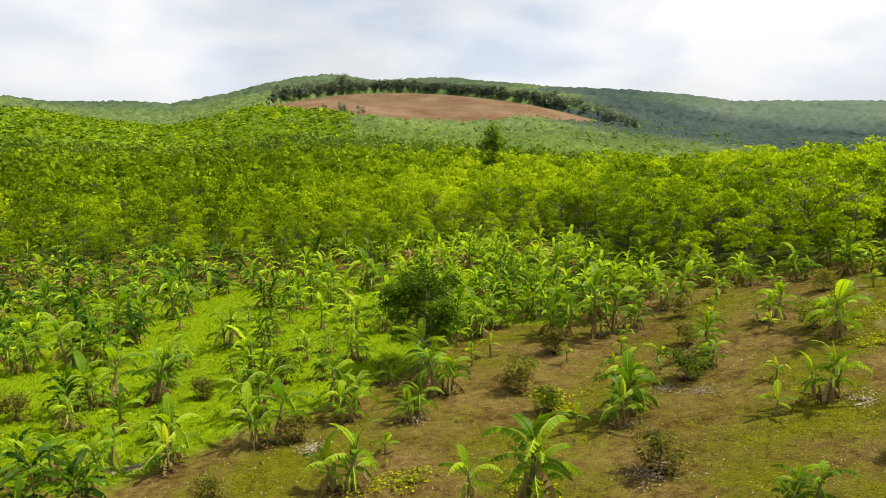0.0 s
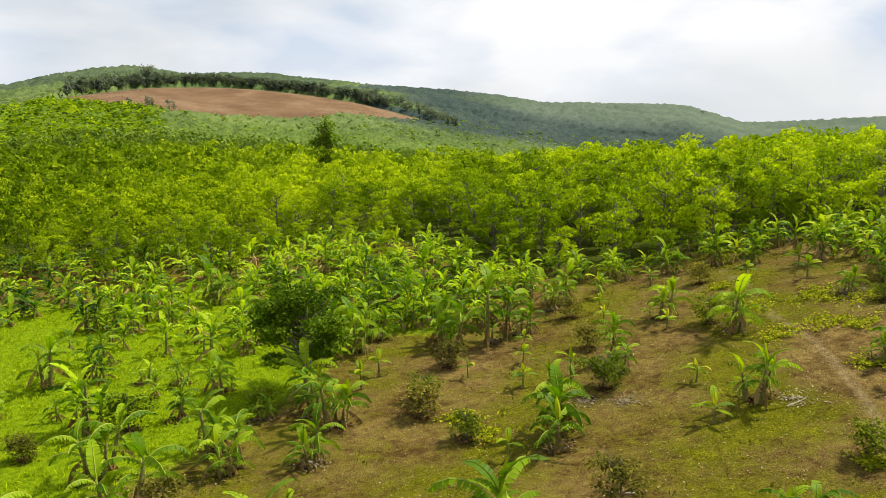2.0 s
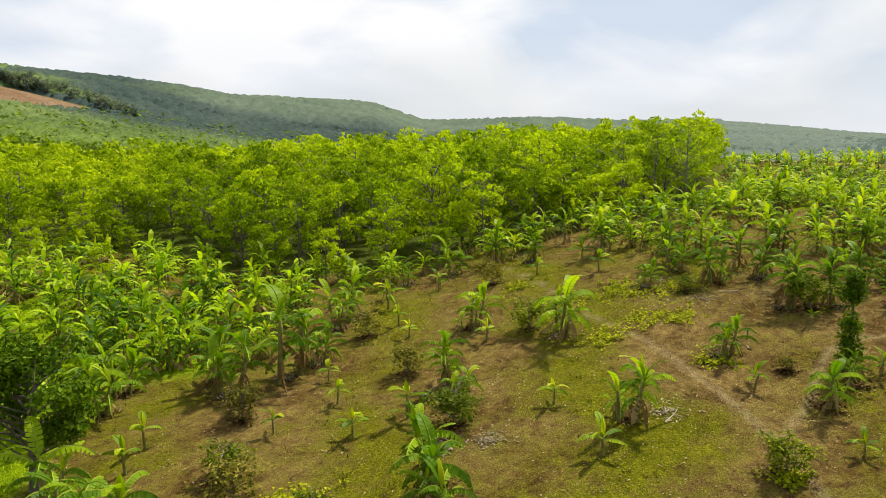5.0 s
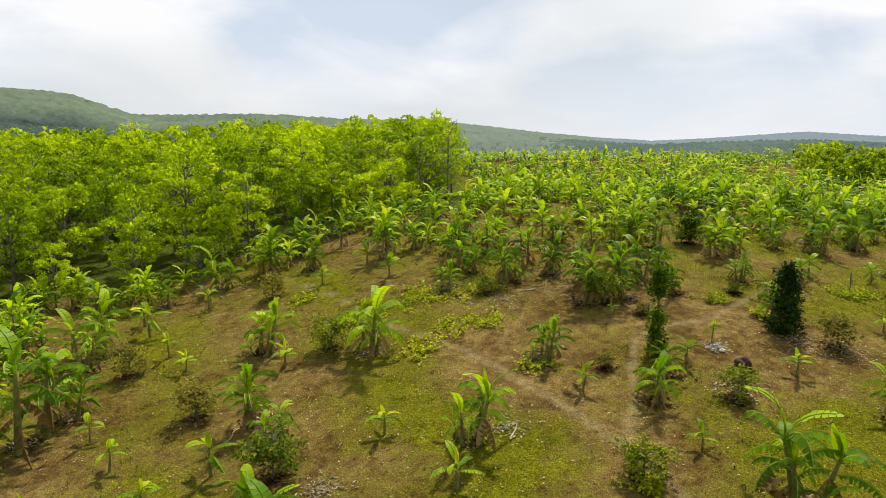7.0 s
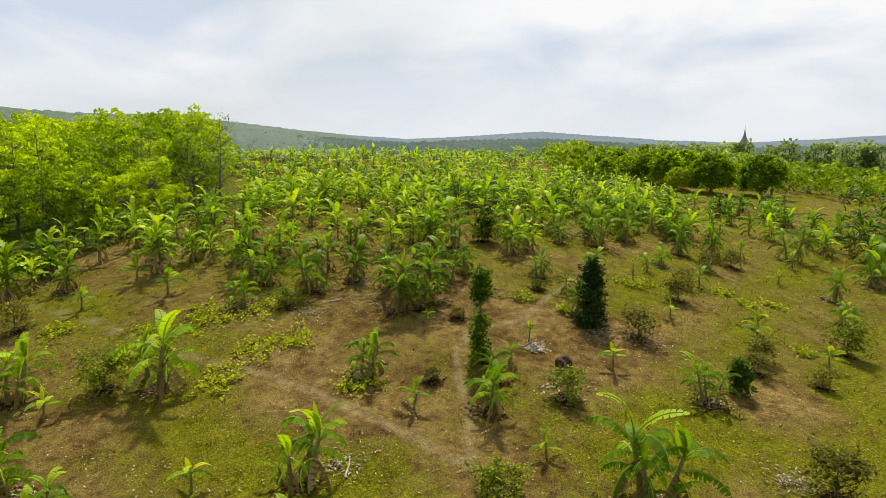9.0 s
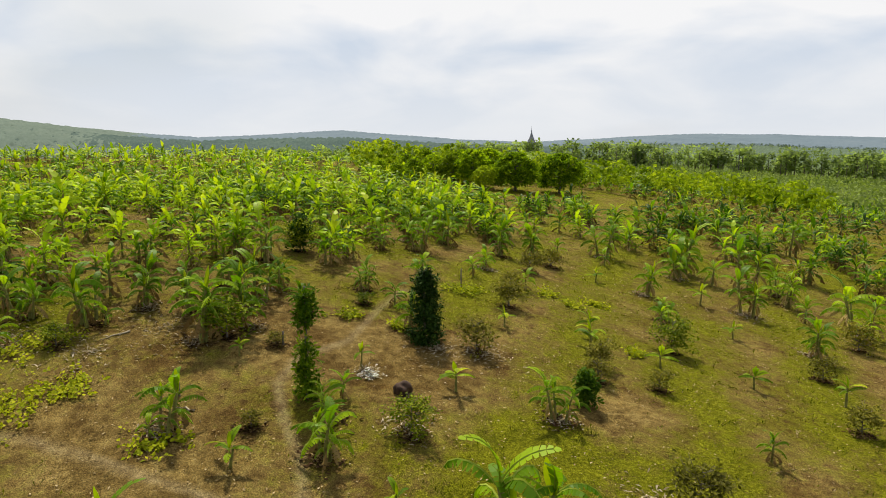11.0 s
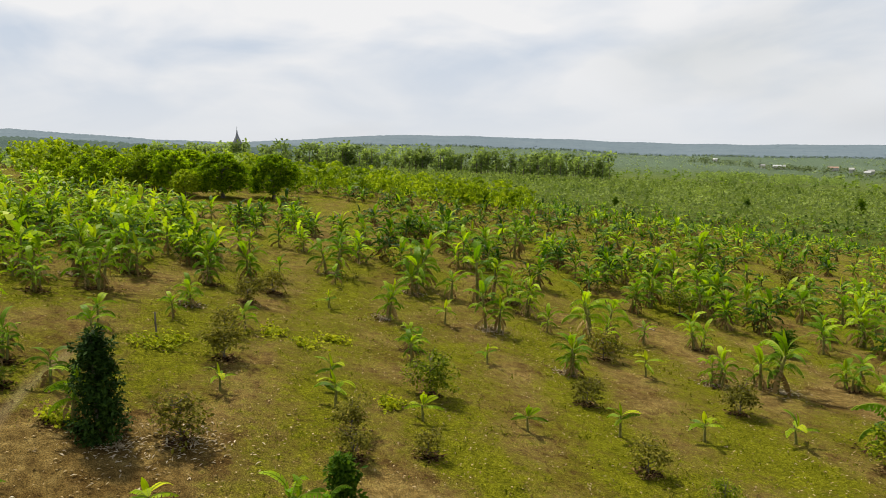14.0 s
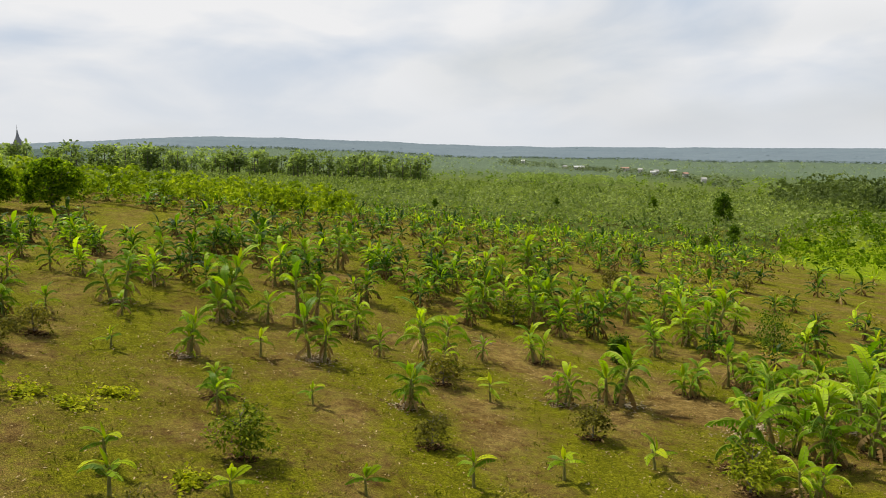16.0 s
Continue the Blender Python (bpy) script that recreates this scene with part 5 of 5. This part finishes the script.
vine("vine_post", "tall post wrapped in green climbing vine", 24.9, 25.4, 3.9, [(1500, 0.17, 1.0, 1.95, 0.05), (50, 0.14, 0.2, 2.6, 1.8), (850, 0.18, 0.9, 3.7, 2.6)], M_POSTVINE)
vine("vine_column", "dense dark green column of climbing vine", 29.9, 21.0, 3.0, [(5200, 0.16, 1.5, 2.75, 0.0), (500, 0.16, 0.7, 3.05, 2.5)], M_VINE)
for x, y, w_, h in [(25.3, 15.5, 1.1, 1.3), (30.4, -27.8, 3.8, 2.6), (34.3, -15.4, 1.8, 1.5), (40.6, 27.0, 2.0, 2.0)]:
    root = tagged(new("dark_bush"), "dense rounded dark green bush", "bush", "dark bushes")
    root.matrix_basis = on_land(x, y)
    p = tube([(0, 0, 0), (0, 0, h * 0.7)], [0.05, 0.02], 5)
    part("stem", mesh_of("stem", p[0], p[1], M_BARK), root)
    hp = heap(int(x * 10), 1500, 0.18, w_ * 0.75, h, 0.3)
    part("foliage", mesh_of("foliage", hp[0], hp[1], M_DARKTREE), root)

for x, y, high in [(38.0, 18.4, 1.0), (24.9, 29.6, 0.5), (28.6, 26.6, 0.6)]:
    p = tube([(0, 0, -0.1), (0.02, 0.01, high * 0.6), (0.03, 0.0, high)], [0.04, 0.035, 0.03], 7)
    ob = tagged(new("stake", mesh_of("stake", p[0], p[1], M_BARK, shade=True)), "short weathered wooden stake standing in the field", "stake", "stakes of the field")
    ob.matrix_basis = on_land(x, y, 0.5)

bm = bmesh.new()
bmesh.ops.create_icosphere(bm, subdivisions=4, radius=0.30)
for v in bm.verts:
    v.co *= 1 + 0.6 * noise.noise(v.co * 3.5) + 0.08 * noise.noise(v.co * 11)
    v.co.z = max(v.co.z * 1.0, -0.25)
me = bpy.data.meshes.new("earth_mound")
bm.to_mesh(me); bm.free()
for p in me.polygons:
    p.use_smooth = True
me.materials.append(bark("mound_earth", (0.018, 0.009, 0.005), (0.085, 0.042, 0.022), 7.0))
ob = tagged(new("earth_mound", me), "dark brown rounded lump on bare soil", "mound")
ob.matrix_basis = on_land(25.4, 22.1, 0.3, 1.0, -0.2)

# ---- weeds, litter and grass ----
WEEDS = [(22.2, 35.1, 1.4), (25.3, 33.3, 1.2), (26.6, 37.9, 1.4), (28.2, 35.6, 1.6), (25.4, 44.4, 1.2), (22.2, 29.5, 0.9), (24.9, 40.1, 1.0), (5.4, 35.1, 1.2),
         (5.9, 32.9, 1.0), (3.2, 25.5, 1.5), (-1.8, 26.6, 1.4), (23.9, 39.3, 1.3), (38.9, 13.4, 0.8), (36.9, 18.5, 0.9), (31.1, 22.0, 0.7), (31.9, 24.2, 0.8),
         (37.4, 17.9, 0.8), (31.4, 11.3, 0.4), (37.7, 12.4, 0.8), (30.9, 11.5, 0.4), (38.4, 10.9, 0.8), (16.5, 23.7, 0.8), (27.5, 38.5, 1.3), (24.5, 34.6, 1.2)]
weeds = []
for k, (x, y, r) in enumerate(WEEDS):
    g = np.random.default_rng(400 + k)
    n = int(30 * r) + 8
    c = np.column_stack([g.normal(0, r * 0.5, n), g.normal(0, r * 0.35, n), np.abs(g.normal(0.12, 0.08, n))])
    v, f, i = leaves(g, c, (0.2, 0.2, 0.10), int(300 * r) + 40, 0.14, 0.4, 0, 0.7)
    a = g.random() * 3
    v[:, 0], v[:, 1] = v[:, 0] * math.cos(a) - v[:, 1] * math.sin(a) + x, v[:, 0] * math.sin(a) + v[:, 1] * math.cos(a) + y
    v[:, 2] = np.maximum(v[:, 2], 0.0) + land(v[:, 0], v[:, 1])
    weeds.append((v, f, i))
v, f, i = merge(weeds)
tagged(new("creeping_weeds", mesh_of("creeping_weeds", v, f, M_WEED)), "low yellow-green creeping weeds on soil", "weeds", kind="stuff")


def strewn(name, label, category, centres, spread, count, size, mat, flat=0.15, ratio=0.4, lift=0.03, stand=0.0):
    """Loose leaves or blades lying on the ground round centres."""
    c = np.asarray(centres, float)
    k = rng.integers(0, len(c), count)
    r = np.abs(rng.normal(0, 1, count)) * (c[k, 2] if c.shape[1] > 2 else spread)
    a = rng.random(count) * 6.28
    x, y = c[k, 0] + r * np.cos(a), c[k, 1] + r * np.sin(a)
    z = land(x, y) + lift
    d = rng.normal(0, 1, (count, 3)); d[:, 2] = np.abs(d[:, 2]) * flat + stand
    d /= np.linalg.norm(d, axis=1)[:, None]
    sd = np.cross(d, (0, 0, 1)); sd /= np.linalg.norm(sd, axis=1)[:, None] + 1e-9
    p, L = np.column_stack([x, y, z]), (size * rng.uniform(0.4, 1.3, count))[:, None]
    up = np.array([0, 0, 0.12]) * L
    v = np.stack([p, p + d * L * 0.5 + sd * L * ratio * 0.5 + up, p + d * L, p + d * L * 0.5 - sd * L * ratio * 0.5 + up], 1).reshape(-1, 3)
    o = np.arange(count)[:, None] * 4
    f = np.stack([o + [0, 1, 2], o + [0, 2, 3]], 1).reshape(-1, 3)
    return tagged(new(name, mesh_of(name, v, f, mat)), label, category, kind="stuff")


near_bases = [(x, y, 0.45) for x, y, s in CLUMPS if math.hypot(x - 15, y - 20) < 45] + [(x, y, 0.3) for x, y, s in SHRUB_LIST + DRY_LIST]
strewn("leaf_litter", "dry brown leaves under the plants", "litter", near_bases, 0.5, 15000, 0.16, M_DEAD)
M_MULCH = foliage("rotting_leaf", (0.045, 0.022, 0.010), (0.085, 0.045, 0.022), (0.17, 0.10, 0.05), 0.05, 0.95)
strewn("rotting_litter", "dark brown rotting leaves under the plants", "litter", [(x, y, r * 0.8) for x, y, r in near_bases], 0.4, 26000, 0.17, M_MULCH, 0.12, 0.6, 0.015)
M_PALE = foliage("bleached_leaf", (0.24, 0.18, 0.11), (0.40, 0.32, 0.22), (0.58, 0.50, 0.38), 0.1, 0.9)
M_SCRAP = foliage("soil_scrap", (0.05, 0.028, 0.008), (0.16, 0.10, 0.035), (0.46, 0.36, 0.2), 0.05, 0.95)
PALE = [(17.8, 29.0, 0.6), (26.7, 23.3, 0.3), (11, 34.0, 0.5), (7.8, 25.2, 0.7), (23.3, 22.1, 0.7), (29.3, 20.6, 0.9), (29.3, 18.6, 0.9), (27.8, 33.4, 1.2), (29.7, 31.4, 1.2),
        (29.0, 36.8, 1.0), (19.4, 15.3, 0.6), (29.4, -8.5, 0.6), (24.0, -9.0, 0.8), (24.3, -11.0, 0.7), (40.5, 1.0, 0.7), (-5.9, 30.9, 0.6), (-13.6, 30, 0.6), (12.5, 33.0, 0.5)]
PALE += [(x, y, 0.35) for x, y, s in CLUMPS if math.hypot(x - 18, y - 20) < 38 and rng.random() < 0.45]
strewn("pale_litter", "bleached dry leaf scraps on soil", "litter", PALE, 0.5, 14000, 0.17, M_PALE, 0.2, 0.32)
M_FALLEN = bark("fallen_stem", (0.20, 0.15, 0.09), (0.46, 0.39, 0.28), 8.0)
for x, y, turn, size in [(4.9, 39.9, 1.0, 1.5), (13.8, 38.2, 0.3, 1.1), (9.3, 33.0, 0.8, 1.4), (40.5, -10.5, 0.4, 1.2), (29.0, 33.0, 2.2, 1.2), (24.2, 29.3, 1.3, 0.9), (8.5, 26.2, 2.4, 1.1), (17.7, 28.6, 0.2, 1.2)]:
    g = np.random.default_rng(int(x * 10))
    k = np.linspace(-0.5, 0.5, 6)
    px, py = x + k * size * math.cos(turn) + g.normal(0, 0.05, 6), y + k * size * math.sin(turn) + g.normal(0, 0.05, 6)
    p = tube(np.column_stack([px, py, land(px, py) + 0.03]), 0.055 * (0.9 - 0.7 * (k + 0.5)), 6)
    tagged(new("fallen_stem", mesh_of("fallen_stem", p[0], p[1], M_FALLEN, shade=True)), "bleached fallen banana stem lying on soil", "stem", "fallen stems of the field")
strewn("white_scraps", "whitish dry scraps in a small heap", "litter", [(26.7, 23.3, 0.22)], 0.16, 170, 0.17, foliage("white_scrap", (1.0, 0.98, 0.94), (0.98, 0.97, 0.94), (0.88, 0.87, 0.85), 0.1, 0.9))


def turf(name, label, inside, count, box, size, mat, stand):
    x, y = rng.uniform(box[0], box[1], count), rng.uniform(box[2], box[3], count)
    k = inside(x, y)
    return strewn(name, label, "grass", np.column_stack([x[k], y[k], np.full(k.sum(), 0.15)]), 0.15, int(k.sum() * 4.5), size, mat, 0.5, 0.22, 0.0, stand)


def patchy(x, y):
    return (grass_zone(x, y) + rng.normal(0, 0.16, len(x)) > 0.40) & (lime_zone(x, y) < 0.3) & (np.hypot(x - 25, y - 18) < 42) & (track_zone(x, y) < 0.2)


turf("field_turf", "short dry yellow-green grass on the field", patchy, 18000, (-8, 60, -25, 55), 0.15, M_GRASS, 0.6)
span = rng.uniform((-12, -22), (52, 54), (30000, 2))
span = span[(lime_zone(span[:, 0], span[:, 1]) < 0.3) & (np.hypot(span[:, 0] - 22, span[:, 1] - 18) < 38)]
strewn("soil_scraps", "brown clods and dry leaf scraps on soil", "litter", np.column_stack([span, np.full(len(span), 0.3)]), 0.3, 38000, 0.10, M_SCRAP, 0.3, 0.55)
turf("lush_turf", "lush bright lime-green grass", lambda x, y: lime_zone(x, y) > 0.5, 11000, (-40, 13, 22, 70), 0.26, M_LIME, 0.8)

# ---- far buildings ----
m, t, b = material("pale_wall", 0.8)
t.links.new(ramp(t, noise_node(t, 0.6), [(0.3, (0.30, 0.295, 0.285)), (0.7, (0.48, 0.47, 0.45))]), b.inputs["Base Color"])
M_WALL = m
m, t, b = material("sheet_roof", 0.5)
t.links.new(ramp(t, noise_node(t, 0.5), [(0.3, (0.40, 0.41, 0.42)), (0.7, (0.56, 0.56, 0.56))]), b.inputs["Base Color"])
M_ROOF = m
m, t, b = material("rust_roof", 0.7)
t.links.new(ramp(t, noise_node(t, 0.5), [(0.3, (0.30, 0.16, 0.11)), (0.7, (0.42, 0.27, 0.2))]), b.inputs["Base Color"])
M_RUST = m
# Plaster lightened and blued: distance haze is put into its colour.
m, t, b = material("hazy_stupa_plaster", 0.8)
t.links.new(ramp(t, noise_node(t, 0.3), [(0.3, (0.17, 0.17, 0.185)), (0.7, (0.25, 0.25, 0.265))]), b.inputs["Base Color"])
M_STUPA = m


def box_piece(x0, x1, y0, y1, z0, z1):
    v = np.array([(x, y, z) for z in (z0, z1) for x, y in ((x0, y0), (x1, y0), (x1, y1), (x0, y1))], float)
    return v, np.array([(0, 1, 5, 4), (1, 2, 6, 5), (2, 3, 7, 6), (3, 0, 4, 7), (4, 5, 6, 7), (3, 2, 1, 0)]), 0


for x, y, wide, deep, turn, roof, lift in [(420, -551, 21, 9, 0.7, M_ROOF, 5), (371, -553, 15, 8, 0.9, M_RUST, 4), (304, -487, 8, 6, 0.6, M_ROOF, 4), (312, -505, 9, 6, 1.1, M_WALL, 4), (299, -509, 10, 7, 0.5, M_ROOF, 4),
                                           (272, -478, 7, 6, 1.0, M_RUST, 4), (227, -416, 6, 5, 0.8, M_WALL, 3), (558, -632, 9, 6, 0.4, M_ROOF, 5), (448, -566, 8, 6, 1.2, M_WALL, 4), (341, -530, 7, 6, 0.3, M_WALL, 4)]:
    root = tagged(new("house"), "far village house with a pale pitched roof" if roof is not M_RUST else "far village house with a reddish roof", "house", "houses of the far village")
    root.matrix_basis = on_land(x, y, turn, 0.5, -lift * 0.31)
    p = box_piece(-wide / 2, wide / 2, -deep / 2, deep / 2, -lift, 3.2)
    part("wall", mesh_of("wall", p[0], p[1], M_WALL), root)
    o = 0.6
    v = np.array([(-wide / 2 - o, -deep / 2 - o, 3.1), (wide / 2 + o, -deep / 2 - o, 3.1), (wide / 2 + o, deep / 2 + o, 3.1), (-wide / 2 - o, deep / 2 + o, 3.1), (-wide / 2 - o, 0, 5.6), (wide / 2 + o, 0, 5.6)], float)
    v = np.vstack([v, v - (0, 0, 0.15)])
    f = np.array([(0, 1, 5, 4), (2, 3, 4, 5), (6, 10, 11, 7), (8, 11, 10, 9), (0, 6, 7, 1), (2, 8, 9, 3), (0, 4, 10, 6), (4, 3, 9, 10), (1, 7, 11, 5), (5, 11, 8, 2)])
    part("roof", mesh_of("roof", v, f, roof), root)

# Village leaves carry painted haze as a greyer green.
M_VILLAGE = foliage("hazy_village_leaf", (0.075, 0.105, 0.062), (0.115, 0.15, 0.085), (0.17, 0.21, 0.115), 0.3, 0.8, 0.03, 0.3)
village = [polar(az, 735 - 24 * (az - 144) + rng.normal(0, 38)) for az in rng.uniform(138, 156, 330)]
foot = [polar(az, rng.uniform(1010, 1060)) for az in rng.uniform(112, 176, 1100)]
# Ridge-foot leaves are bluer still, with more haze painted in.
M_FOOT = foliage("hazy_foot_leaf", (0.085, 0.118, 0.108), (0.105, 0.142, 0.125), (0.13, 0.168, 0.145), 0.3, 0.8, 0.01, 0.3)
scatter("ridge_foot_trees", "trees along the foot of far ridges, blue haze painted in", "trees", HILL_TREE, fill(foot, 4, 0.3, 0.75), [M_FOOT])
scatter("village_trees", "low dark trees round the far village", "trees", HILL_TREE, fill(village, 4, 0.45, 0.95), [M_VILLAGE])

# the stupa on the skyline
prof = [(11, 0), (11, 3), (9.5, 3.2), (9.5, 6), (8, 6.2), (7.6, 9), (6.4, 9.2), (5.8, 12), (4.2, 15), (3.0, 18), (2.1, 21), (1.5, 24), (1.0, 28), (0.9, 29), (0.5, 30), (0.35, 34), (0.12, 38)]
x, y = polar(103.0, 900)
root = tagged(new("stupa"), "dark bell-shaped stupa with a slender spire", "stupa")
base_z = 10 + 0.0075 * 900
root.matrix_basis = Matrix.Translation((x, y, base_z)) @ Matrix.Scale(0.62, 4)
sides = 16
an = np.arange(sides) * 2 * np.pi / sides
for name, lo, hi in (("terrace", 0, 7), ("bell", 6, 12), ("spire", 11, 17)):
    pr = prof[lo:hi]
    if name == "terrace":
        pr = [(12, (float(land(x, y)) - base_z) / 0.62 - 1)] + pr
    v = np.array([(r * math.cos(a), r * math.sin(a), z) for r, z in pr for a in an])
    i, j = np.meshgrid(np.arange(len(pr) - 1), np.arange(sides), indexing="ij")
    f = np.stack([i * sides + j, i * sides + (j + 1) % sides, (i + 1) * sides + (j + 1) % sides, (i + 1) * sides + j], -1).reshape(-1, 4)
    part(name, mesh_of(name, v, f, M_STUPA), root)
